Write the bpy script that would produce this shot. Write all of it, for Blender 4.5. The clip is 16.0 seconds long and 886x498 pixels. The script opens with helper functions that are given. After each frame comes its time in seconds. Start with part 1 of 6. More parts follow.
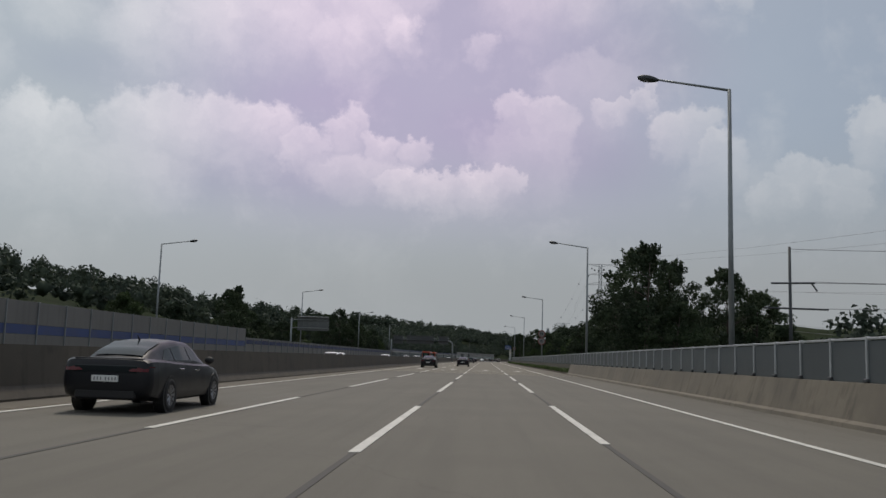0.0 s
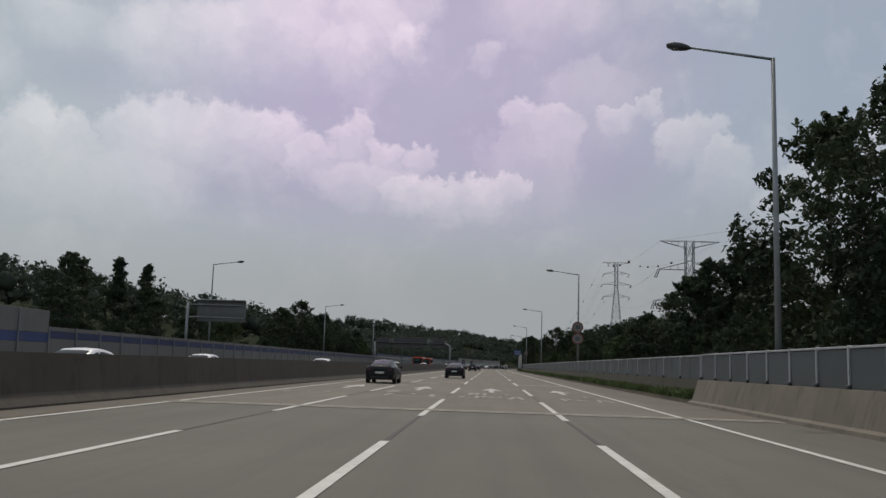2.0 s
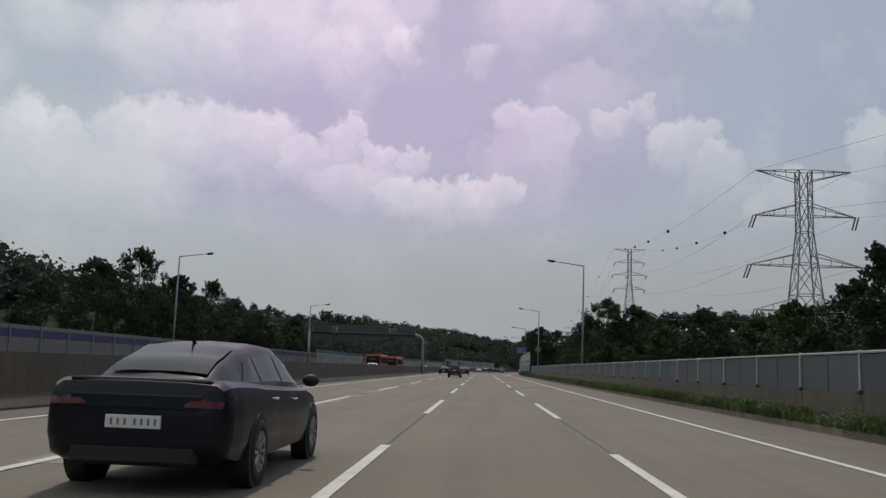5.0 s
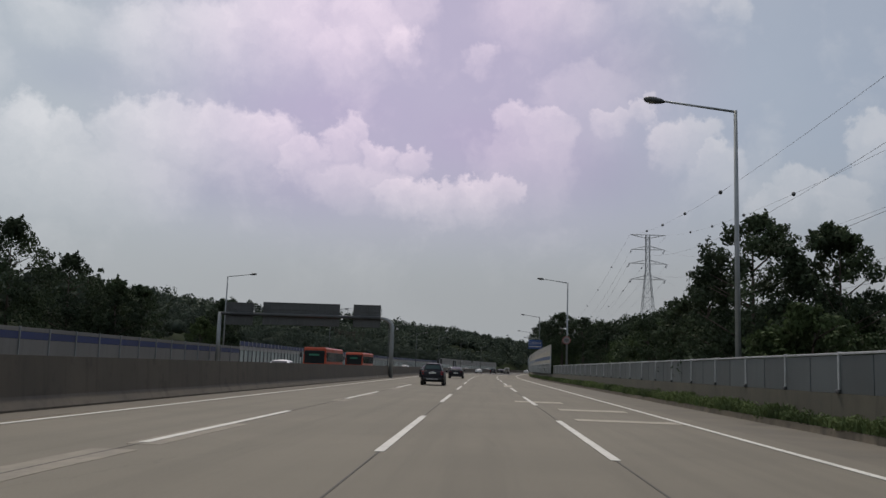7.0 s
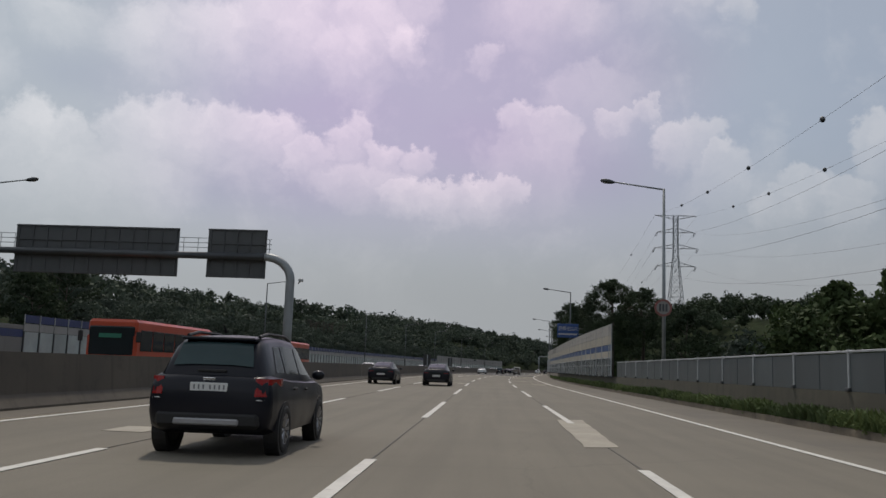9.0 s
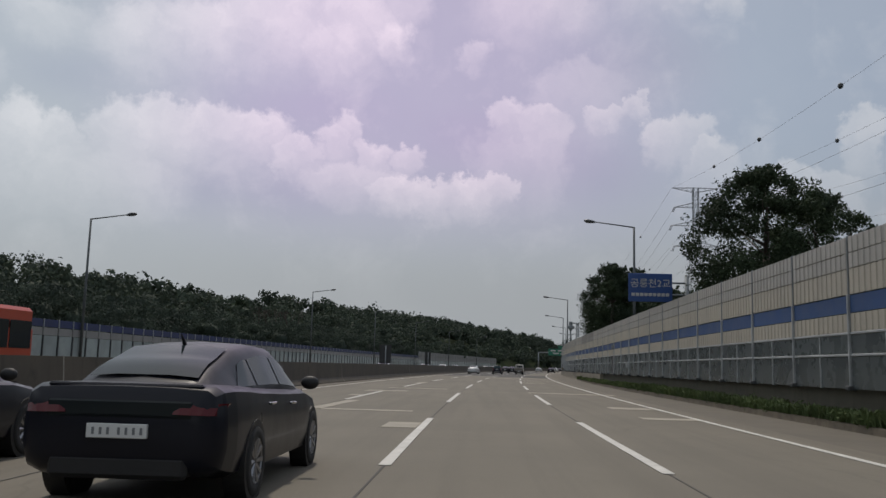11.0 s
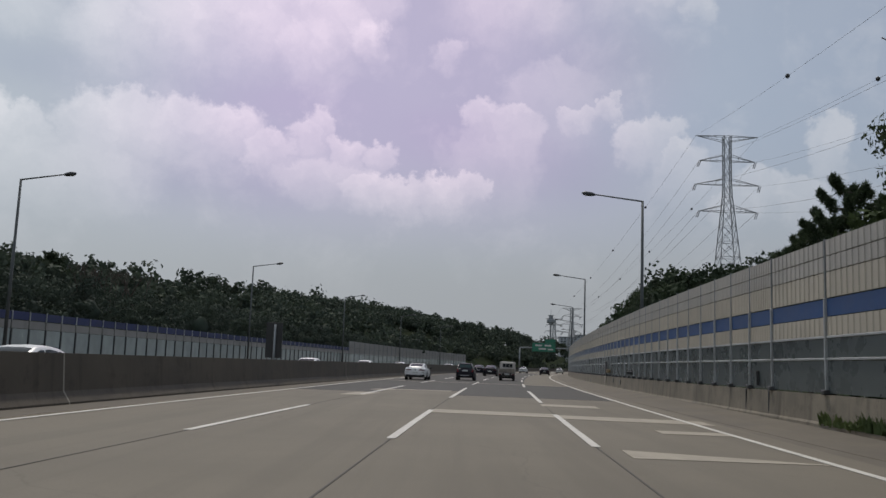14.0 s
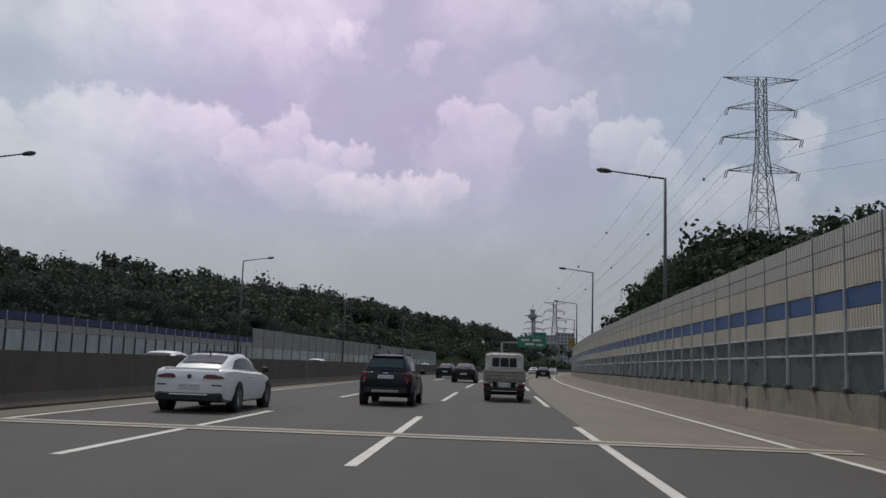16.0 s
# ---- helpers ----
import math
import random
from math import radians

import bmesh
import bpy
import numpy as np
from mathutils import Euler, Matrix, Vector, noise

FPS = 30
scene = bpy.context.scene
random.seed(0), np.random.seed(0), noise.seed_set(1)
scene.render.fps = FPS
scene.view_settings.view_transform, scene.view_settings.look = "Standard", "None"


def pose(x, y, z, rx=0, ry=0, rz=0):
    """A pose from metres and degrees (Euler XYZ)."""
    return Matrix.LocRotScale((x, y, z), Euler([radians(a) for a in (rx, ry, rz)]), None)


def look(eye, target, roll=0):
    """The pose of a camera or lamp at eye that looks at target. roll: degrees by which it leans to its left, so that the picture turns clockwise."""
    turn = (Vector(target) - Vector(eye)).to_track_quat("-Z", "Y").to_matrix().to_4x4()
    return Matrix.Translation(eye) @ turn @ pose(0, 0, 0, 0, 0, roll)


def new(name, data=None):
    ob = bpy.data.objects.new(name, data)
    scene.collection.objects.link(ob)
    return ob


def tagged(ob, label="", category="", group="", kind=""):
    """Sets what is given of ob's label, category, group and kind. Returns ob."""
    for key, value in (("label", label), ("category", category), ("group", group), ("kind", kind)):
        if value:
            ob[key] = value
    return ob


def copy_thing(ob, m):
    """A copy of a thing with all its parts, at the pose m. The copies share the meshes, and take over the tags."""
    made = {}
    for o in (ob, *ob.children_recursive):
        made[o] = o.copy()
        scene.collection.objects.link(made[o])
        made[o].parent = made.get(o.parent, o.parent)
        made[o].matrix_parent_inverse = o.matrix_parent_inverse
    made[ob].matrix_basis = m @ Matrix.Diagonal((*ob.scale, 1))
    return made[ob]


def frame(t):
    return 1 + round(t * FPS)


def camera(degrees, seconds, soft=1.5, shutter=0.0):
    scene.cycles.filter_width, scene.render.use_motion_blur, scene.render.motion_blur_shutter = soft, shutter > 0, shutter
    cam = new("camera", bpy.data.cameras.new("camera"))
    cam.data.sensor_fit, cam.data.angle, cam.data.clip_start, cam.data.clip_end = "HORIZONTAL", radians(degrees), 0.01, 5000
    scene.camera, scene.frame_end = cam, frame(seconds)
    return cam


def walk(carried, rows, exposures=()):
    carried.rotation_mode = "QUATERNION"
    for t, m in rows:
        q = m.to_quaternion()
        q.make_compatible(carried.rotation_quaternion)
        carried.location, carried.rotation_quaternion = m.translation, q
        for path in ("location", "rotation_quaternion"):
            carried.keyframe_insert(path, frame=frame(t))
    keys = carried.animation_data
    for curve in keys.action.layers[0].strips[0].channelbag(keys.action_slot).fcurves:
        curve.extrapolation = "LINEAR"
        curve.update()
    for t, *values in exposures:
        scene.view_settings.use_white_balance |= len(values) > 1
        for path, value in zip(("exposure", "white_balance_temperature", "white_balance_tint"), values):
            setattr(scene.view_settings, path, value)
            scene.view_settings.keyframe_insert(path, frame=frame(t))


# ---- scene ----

# ---- camera ----
cam = camera(54.0, 16.0, soft=1.5)
# seconds, eye x y z, yaw, pitch, roll
ROWS = [
    (0, 0.031, -1.47, 1.272, 2.958, 7.119, 1.824),
    (0.5, 0.029, 11.35, 1.277, 2.977, 7.258, 1.728),
    (1, 0.049, 24.18, 1.282, 3.259, 7.246, 1.833),
    (1.5, 0.063, 36.95, 1.287, 3.176, 7.369, 1.702),
    (2, 0.044, 49.68, 1.284, 3.301, 7.568, 1.822),
    (2.5, -0.011, 62.42, 1.284, 3.453, 7.510, 1.901),
    (3, -0.092, 75.19, 1.289, 3.082, 7.660, 2.078),
    (3.5, -0.171, 87.94, 1.280, 3.187, 7.578, 2.402),
    (4, -0.205, 100.62, 1.269, 2.916, 7.839, 2.088),
    (6.5, -0.064, 163.88, 1.295, 2.727, 7.559, 2.165),
    (7, -0.095, 176.70, 1.312, 2.881, 7.758, 1.972),
    (7.5, -0.110, 189.72, 1.326, 3.070, 7.788, 2.124),
    (8, -0.087, 202.88, 1.308, 3.067, 7.711, 2.202),
    (8.5, -0.079, 215.98, 1.283, 3.427, 7.700, 2.207),
    (9, -0.133, 228.91, 1.263, 3.164, 7.724, 2.007),
    (11.5, -0.498, 292.26, 1.290, 2.362, 7.622, 1.452),
    (12, -0.370, 304.86, 1.289, 2.082, 7.710, 1.479),
    (12.5, -0.128, 317.41, 1.297, 1.705, 7.462, 1.806),
    (13, 0.205, 330.10, 1.314, 1.426, 7.361, 2.062),
    (13.5, 0.695, 343.01, 1.327, 1.033, 7.338, 2.220),
    (14, 1.256, 356.01, 1.332, 0.642, 7.561, 2.107),
    (14.5, 1.808, 368.90, 1.313, 0.365, 7.705, 2.099),
    (15, 2.425, 381.72, 1.291, -0.150, 7.384, 2.403),
    (15.5, 3.120, 394.55, 1.271, -0.754, 7.643, 2.150),
    (16, 3.872, 407.33, 1.257, -0.935, 7.616, 1.960),
]


def aim(x, y, z, yaw, pitch, roll):
    """The pose of an eye that looks along yaw (to the left) and pitch (up), leaning by roll."""
    a, b = radians(yaw), radians(pitch)
    return look((x, y, z), (x - 10 * math.sin(a) * math.cos(b), y + 10 * math.cos(a) * math.cos(b), z + 10 * math.sin(b)), roll)


walk(cam, [(t, aim(*p)) for t, *p in ROWS],
     [(0, -0.05, 6530, 9.5), (1.2, -0.08, 6540, 9.5), (2.2, -0.03, 6540, 10), (3.5, 0.02, 6540, 10), (6.5, 0.0, 6540, 11), (9, 0.0, 6540, 11), (12, 0.01, 6460, 10.5), (14, 0.02, 6420, 11), (16, 0.0, 6350, 11.5)])

# ---- world and sun ----
SUN_EL, SUN_AZ = 58.0, -12.0  # degrees up; degrees right of the road's direction


def node(tree, kind, *links, **values):
    """A node; links go to its inputs by index as (index, socket or value)."""
    n = tree.nodes.new(kind)
    for key, value in values.items():
        setattr_(n, key, value)
    for index, what in links:
        if hasattr(what, "is_output"):
            tree.links.new(what, n.inputs[index])
        else:
            n.inputs[index].default_value = what
    return n


def setattr_(n, key, value):
    if key == "operation":
        n.operation = value
    elif key == "blend_type":
        n.blend_type = value
    elif key == "data_type":
        n.data_type = value
    elif key == "interpolation_type":
        n.interpolation_type = value
    elif key == "noise_dimensions":
        n.noise_dimensions = value
    elif key == "wave_type":
        n.wave_type = value
    elif key == "feature":
        n.feature = value
    elif key == "clamp":
        n.use_clamp = value


def m(tree, op, a, b=0.0, c=0.0):
    n = node(tree, "ShaderNodeMath", (0, a), (1, b), operation=op)
    if op in ("MULTIPLY_ADD", "SMOOTH_MAX", "SMOOTH_MIN"):
        if hasattr(c, "is_output"):
            tree.links.new(c, n.inputs[2])
        else:
            n.inputs[2].default_value = c
    return n.outputs[0]


def ramp(tree, x, a, b, lo=0.0, hi=1.0, smooth=True):
    n = node(tree, "ShaderNodeMapRange", (0, x), (1, a), (2, b), (3, lo), (4, hi))
    n.interpolation_type = "SMOOTHSTEP" if smooth else "LINEAR"
    return n.outputs[0]


def mix(tree, f, a, b, blend="MIX"):
    n = tree.nodes.new("ShaderNodeMix")
    n.data_type, n.blend_type = "RGBA", blend
    for index, what in ((0, f), (6, a), (7, b)):
        if hasattr(what, "is_output"):
            tree.links.new(what, n.inputs[index])
        else:
            n.inputs[index].default_value = what
    return n.outputs[2]


def fbm(tree, vec, scale, detail=5.0, rough=0.55):
    n = node(tree, "ShaderNodeTexNoise", (0, vec), (2, scale), (3, detail), (4, rough))
    return n.outputs[0], n.outputs[1]


world = bpy.data.worlds.new("sky")
scene.world = world
world.use_nodes = True
wt = world.node_tree
wt.nodes.clear()
direction = wt.nodes.new("ShaderNodeTexCoord").outputs["Generated"]
sky = wt.nodes.new("ShaderNodeTexSky")
sky.sky_type = "NISHITA"
sky.sun_disc = False
sky.sun_elevation, sky.sun_rotation = radians(SUN_EL), radians(SUN_AZ)
sky.air_density, sky.dust_density, sky.ozone_density = 1.0, 2.5, 1.0
parts_ = node(wt, "ShaderNodeSeparateXYZ", (0, direction)).outputs
az = m(wt, "MULTIPLY", m(wt, "ARCTAN2", parts_[0], parts_[1]), 57.2958)
el = m(wt, "MULTIPLY", m(wt, "ARCSINE", parts_[2]), 57.2958)
flat = node(wt, "ShaderNodeCombineXYZ", (0, az), (1, el), (2, 0.0)).outputs[0]
_, warp_big = fbm(wt, flat, 0.16, 3.0, 0.5)
_, warp_small = fbm(wt, flat, 0.55, 6.0, 0.62)


def shifted(vec, col, amount):
    off = node(wt, "ShaderNodeVectorMath", (0, col), (1, (0.5, 0.5, 0.5)), operation="SUBTRACT").outputs[0]
    off = node(wt, "ShaderNodeVectorMath", (0, off), (1, (amount, amount, 0.0)), operation="MULTIPLY").outputs[0]
    return node(wt, "ShaderNodeVectorMath", (0, vec), (1, off), operation="ADD").outputs[0]


_, warp_fine = fbm(wt, flat, 1.7, 5.0, 0.6)
puffy = shifted(shifted(shifted(flat, warp_big, 1.6), warp_small, 2.6), warp_fine, 0.9)
soft = shifted(flat, warp_big, 3.0)


def cloud(vec, puffs, edge=0.42):
    """Cloud heaps with a crisp head and a fading foot: azimuth, elevation, half width, rise, fall in degrees, weight."""
    total = None
    for a, e, w, up, down, weight in puffs:
        rel = node(wt, "ShaderNodeVectorMath", (0, vec), (1, (a, e, 0.0)), operation="SUBTRACT").outputs[0]
        one = node(wt, "ShaderNodeVectorMath", (0, rel), (1, (1 / w, 1 / up, 0.0)), operation="MULTIPLY").outputs[0]
        two = node(wt, "ShaderNodeVectorMath", (0, rel), (1, (-1 / w, -1 / down, 0.0)), operation="MULTIPLY").outputs[0]
        far = node(wt, "ShaderNodeVectorMath", (0, one), (1, two), operation="MAXIMUM").outputs[0]
        r = node(wt, "ShaderNodeVectorMath", (0, far), operation="LENGTH").outputs[1]
        foot = node(wt, "ShaderNodeVectorMath", (0, rel), (1, (0.0, -1 / down, 0.0)), operation="DOT_PRODUCT").outputs[1]
        heap = m(wt, "MULTIPLY", ramp(wt, r, 1.12, 1.12 - edge), ramp(wt, foot, -0.3, 1.0, weight, 0.05 * weight, False))
        total = heap if total is None else m(wt, "SMOOTH_MAX", total, heap, 0.12)
    return total


def shade(vec, spots):
    total = None
    for a, e, w, h in spots:
        rel = node(wt, "ShaderNodeVectorMath", (0, vec), (1, (a, e, 0.0)), operation="SUBTRACT").outputs[0]
        rel = node(wt, "ShaderNodeVectorMath", (0, rel), (1, (1 / w, 1 / h, 0.0)), operation="MULTIPLY").outputs[0]
        r = node(wt, "ShaderNodeVectorMath", (0, rel), operation="LENGTH").outputs[1]
        one = ramp(wt, r, 1.5, 0.0)
        total = one if total is None else m(wt, "MAXIMUM", total, one)
    return total


UPPER = [(-22.3, 20.0, 4.1, 2.2, 4.8, 0.9), (-18.9, 21.2, 4.5, 1.9, 6.0, 0.95), (-14.3, 22.2, 5.2, 3.0, 6.3, 1), (-9.0, 22.4, 4.1, 2.6, 5.6, 1), (-6.4, 20.9, 1.9, 2.2, 2.6, 1), (-10.4, 20.6, 3.4, 2.2, 4.1, 0.9), (-5.3, 24.1, 2.2, 2.2, 3.7, 1), (-27.9, 20.3, 3.7, 1.5, 3.4, 0.5), (-16.9, 26.2, 13.0, 4.5, 4.5, 1), (2.4, 27.4, 9.7, 3.7, 4.8, 0.95), (-0.8, 20.7, 1.5, 0.8, 2.2, 0.6), (3.7, 23.0, 5.6, 1.5, 4.1, 0.75), (15.7, 23.0, 1.7, 0.9, 1.9, 0.7), (12.8, 24.2, 4.5, 1.9, 2.2, 0.8)]
BANK = [(-29.4, 13.5, 2.2, 2.2, 8.2, 0.85), (-27.2, 13.2, 2.2, 1.5, 7.4, 0.75), (-23.5, 14.1, 2.2, 2.2, 7.1, 0.9), (-21.2, 14.8, 2.6, 1.7, 7.4, 0.9), (-18.0, 14.8, 3.0, 1.7, 4.8, 0.9), (-15.2, 14.8, 2.6, 1.5, 4.1, 0.95), (-12.5, 13.6, 2.0, 1.1, 3.4, 0.95), (-10.0, 14.5, 1.5, 1.3, 4.1, 0.85), (-8.9, 15.2, 1.2, 1.4, 4.1, 0.85), (-7.3, 13.8, 1.6, 1.1, 3.4, 0.85), (-5.1, 13.6, 1.2, 0.9, 3.0, 0.8), (-8.7, 11.7, 4.1, 1.9, 3.4, 0.7), (-24.7, 10.5, 6.7, 3.0, 4.8, 0.6), (-6.1, 11.3, 2.2, 1.1, 3.4, 0.9), (-3.4, 11.3, 2.2, 0.9, 3.7, 1), (-0.8, 11.4, 2.2, 1.1, 3.7, 1), (0.9, 11.7, 1.5, 1.0, 3.0, 0.95)]
EAST = [(1.7, 16.6, 1.6, 1.1, 3.4, 0.8), (4.0, 16.3, 2.2, 1.2, 5.6, 0.85), (6.6, 18.1, 4.1, 2.2, 6.3, 0.45), (2.6, 13.7, 3.7, 1.9, 5.6, 0.5), (8.1, 16.5, 1.7, 0.8, 1.5, 0.75), (10.0, 16.9, 1.2, 0.9, 1.5, 0.8), (10.7, 17.5, 0.5, 0.6, 0.8, 0.8), (11.8, 15.4, 1.6, 1.2, 3.4, 0.8), (13.5, 15.4, 1.7, 1.2, 3.4, 0.8), (14.5, 14.1, 1.0, 1.1, 2.2, 0.8), (15.0, 13.2, 2.2, 1.7, 4.1, 0.6), (19.9, 11.9, 2.3, 0.9, 3.4, 0.75), (18.0, 10.9, 2.0, 0.9, 2.6, 0.7), (22.1, 11.3, 2.0, 1.1, 3.4, 0.7), (23.6, 15.0, 1.4, 1.4, 6.0, 0.8)]
DIM = [(-18.1, 10.9, 4.5, 1.9), (-12.4, 16.7, 7.4, 1.7), (7.1, 13.1, 4.8, 2.6), (-0.9, 14.7, 3.4, 2.2), (9.9, 19.5, 5.2, 2.6), (-27.3, 17.2, 3.4, 1.7), (-12.7, 10.7, 4.5, 1.9)]
heaps = m(wt, "MAXIMUM", m(wt, "MAXIMUM", cloud(puffy, UPPER, 0.75), cloud(puffy, [(a, e, w, up, down * 0.78, k) for a, e, w, up, down, k in BANK], 0.5)), cloud(puffy, EAST, 0.5))
dim = shade(soft, DIM)
puff, _ = fbm(wt, puffy, 0.30, 7.0, 0.6)
veil, _ = fbm(wt, flat, 0.09, 5.0, 0.55)
haze, _ = fbm(wt, soft, 0.13, 6.0, 0.6)
outside = m(wt, "MAXIMUM", ramp(wt, m(wt, "ABSOLUTE", az), 34.0, 60.0), ramp(wt, el, 28.0, 40.0))
cover = m(wt, "MAXIMUM", heaps, m(wt, "MULTIPLY", ramp(wt, veil, 0.42, 0.68), outside))
cover = m(wt, "MAXIMUM", cover, m(wt, "MULTIPLY", ramp(wt, haze, 0.42, 0.72), 0.42))
lit = m(wt, "MULTIPLY", cover, ramp(wt, puff, 0.3, 0.68, 0.55, 1.08, False))
# lilac tint of windscreen flare, painted into the sky and cloud colours
lilac_flare = m(wt, "MULTIPLY", ramp(wt, m(wt, "ABSOLUTE", m(wt, "ADD", az, 5.0)), 24.0, 5.0), ramp(wt, el, 5.5, 15.0))
gap = mix(wt, 1.0, sky.outputs[0], (0.100, 0.095, 0.090, 1), "MULTIPLY")
gap = mix(wt, 0.65, gap, (0.315, 0.375, 0.455, 1))
base_ = mix(wt, ramp(wt, el, 15.0, 2.0), gap, (0.362, 0.386, 0.410, 1))
base_ = mix(wt, m(wt, "MULTIPLY", ramp(wt, az, -8.0, -30.0), 0.6), base_, (0.385, 0.425, 0.45, 1))
base_ = mix(wt, m(wt, "MULTIPLY", lilac_flare, 0.75), base_, (0.445, 0.39, 0.555, 1))
dusk = mix(wt, lilac_flare, (0.32, 0.365, 0.445, 1), (0.425, 0.38, 0.545, 1))
white = mix(wt, lilac_flare, (0.675, 0.685, 0.71, 1), (0.825, 0.71, 0.82, 1))
final = mix(wt, m(wt, "MULTIPLY", dim, 0.6), base_, dusk)
final = mix(wt, m(wt, "MULTIPLY", lit, ramp(wt, el, 4.0, 11.0, 0.4, 0.92)), final, white)
final = mix(wt, m(wt, "MULTIPLY", ramp(wt, el, 9.0, 3.0), 0.6), final, (0.354, 0.376, 0.388, 1))
side = m(wt, "MULTIPLY", ramp(wt, az, -30.0, 28.0, 1.10, 0.93, False), ramp(wt, el, 8.0, 20.0, 0.97, 1.03))
final = mix(wt, 1.0, final, node(wt, "ShaderNodeCombineXYZ", (0, side), (1, side), (2, side)).outputs[0], "MULTIPLY")
final = mix(wt, ramp(wt, el, 0.0, -4.0), final, (0.12, 0.12, 0.11, 1))
back = node(wt, "ShaderNodeBackground", (0, final), (1, 1.0))
wt.links.new(back.outputs[0], wt.nodes.new("ShaderNodeOutputWorld").inputs[0])

sun = new("sun", bpy.data.lights.new("sun", "SUN"))
sun.data.energy, sun.data.angle, sun.data.color = 1.8, radians(2.5), (1.0, 0.92, 0.80)
sun.matrix_world = pose(0, 0, 60, 0, 0, 0) @ Euler((radians(90 - SUN_EL), 0, radians(180 - SUN_AZ))).to_matrix().to_4x4()

# ---- materials ----


def material(name, colour, rough=0.7, metal=0.0, vary=0.15, grain=20.0, stain=0.6, bump=0.15, each=0.0, spec=0.5, dirt=None, streak=0.0):
    """A painted, mineral or metal surface with fine grain, broad stains and relief."""
    mat = bpy.data.materials.new(name)
    mat.use_nodes = True
    t = mat.node_tree
    bsdf = t.nodes["Principled BSDF"]
    pos = t.nodes.new("ShaderNodeNewGeometry").outputs["Position"]
    fine, _ = fbm(t, pos, grain, 4.0, 0.6)
    broad, _ = fbm(t, pos, stain, 4.0, 0.6)
    c = (*colour, 1)
    dark = tuple(v * (1 - vary) for v in colour) + (1,)
    light = tuple(min(1, v * (1 + vary)) for v in colour) + (1,)
    col = mix(t, ramp(t, broad, 0.3, 0.7), dark, light)
    col = mix(t, m(t, "MULTIPLY", ramp(t, fine, 0.35, 0.7), 0.5), col, mix(t, 0.5, col, dark))
    if dirt:
        spot, _ = fbm(t, pos, stain * 3.1, 5.0, 0.65)
        col = mix(t, m(t, "MULTIPLY", ramp(t, spot, 0.52, 0.72), 0.7), col, (*dirt, 1))
    if streak:
        s = node(t, "ShaderNodeVectorMath", (0, pos), (1, (2.2, 2.2, 0.12)), operation="MULTIPLY").outputs[0]
        run, _ = fbm(t, s, 1.0, 4.0, 0.6)
        col = mix(t, m(t, "MULTIPLY", ramp(t, run, 0.5, 0.72), streak), col, tuple(v * 0.45 for v in colour) + (1,))
    if each:
        r = t.nodes.new("ShaderNodeObjectInfo").outputs["Random"]
        col = mix(t, m(t, "MULTIPLY", r, each), col, tuple(v * 0.55 for v in colour) + (1,))
    t.links.new(col, bsdf.inputs["Base Color"])
    bsdf.inputs["Metallic"].default_value = metal
    bsdf.inputs["Specular IOR Level"].default_value = spec
    t.links.new(ramp(t, broad, 0.2, 0.8, max(0.02, rough - 0.08), min(1, rough + 0.08)), bsdf.inputs["Roughness"])
    if bump:
        b = node(t, "ShaderNodeBump", (0, bump), (1, 0.02), (2, fine))
        b.inputs["Height"].default_value = 0
        t.links.new(fine, b.inputs["Height"])
        t.links.new(b.outputs[0], bsdf.inputs["Normal"])
    return mat


def leaf(name, a, b):
    mat = bpy.data.materials.new(name)
    mat.use_nodes = True
    t = mat.node_tree
    bsdf = t.nodes["Principled BSDF"]
    g = t.nodes.new("ShaderNodeNewGeometry")
    col = mix(t, g.outputs["Random Per Island"], (*a, 1), (*b, 1))
    r = t.nodes.new("ShaderNodeObjectInfo").outputs["Random"]
    col = mix(t, m(t, "MULTIPLY", r, 0.5), col, (a[0] * 0.8, a[1] * 0.8, a[2] * 0.9, 1))
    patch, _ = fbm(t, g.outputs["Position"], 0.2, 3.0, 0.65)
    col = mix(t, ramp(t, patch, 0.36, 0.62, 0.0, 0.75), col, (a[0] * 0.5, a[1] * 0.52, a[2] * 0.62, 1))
    t.links.new(col, bsdf.inputs["Base Color"])
    bsdf.inputs["Roughness"].default_value = 0.75
    bsdf.inputs["Specular IOR Level"].default_value = 0.12
    thin = node(t, "ShaderNodeBsdfTranslucent", (0, col))
    both = node(t, "ShaderNodeMixShader", (0, 0.14), (1, bsdf.outputs[0]), (2, thin.outputs[0]))
    t.links.new(both.outputs[0], t.nodes["Material Output"].inputs[0])
    return mat


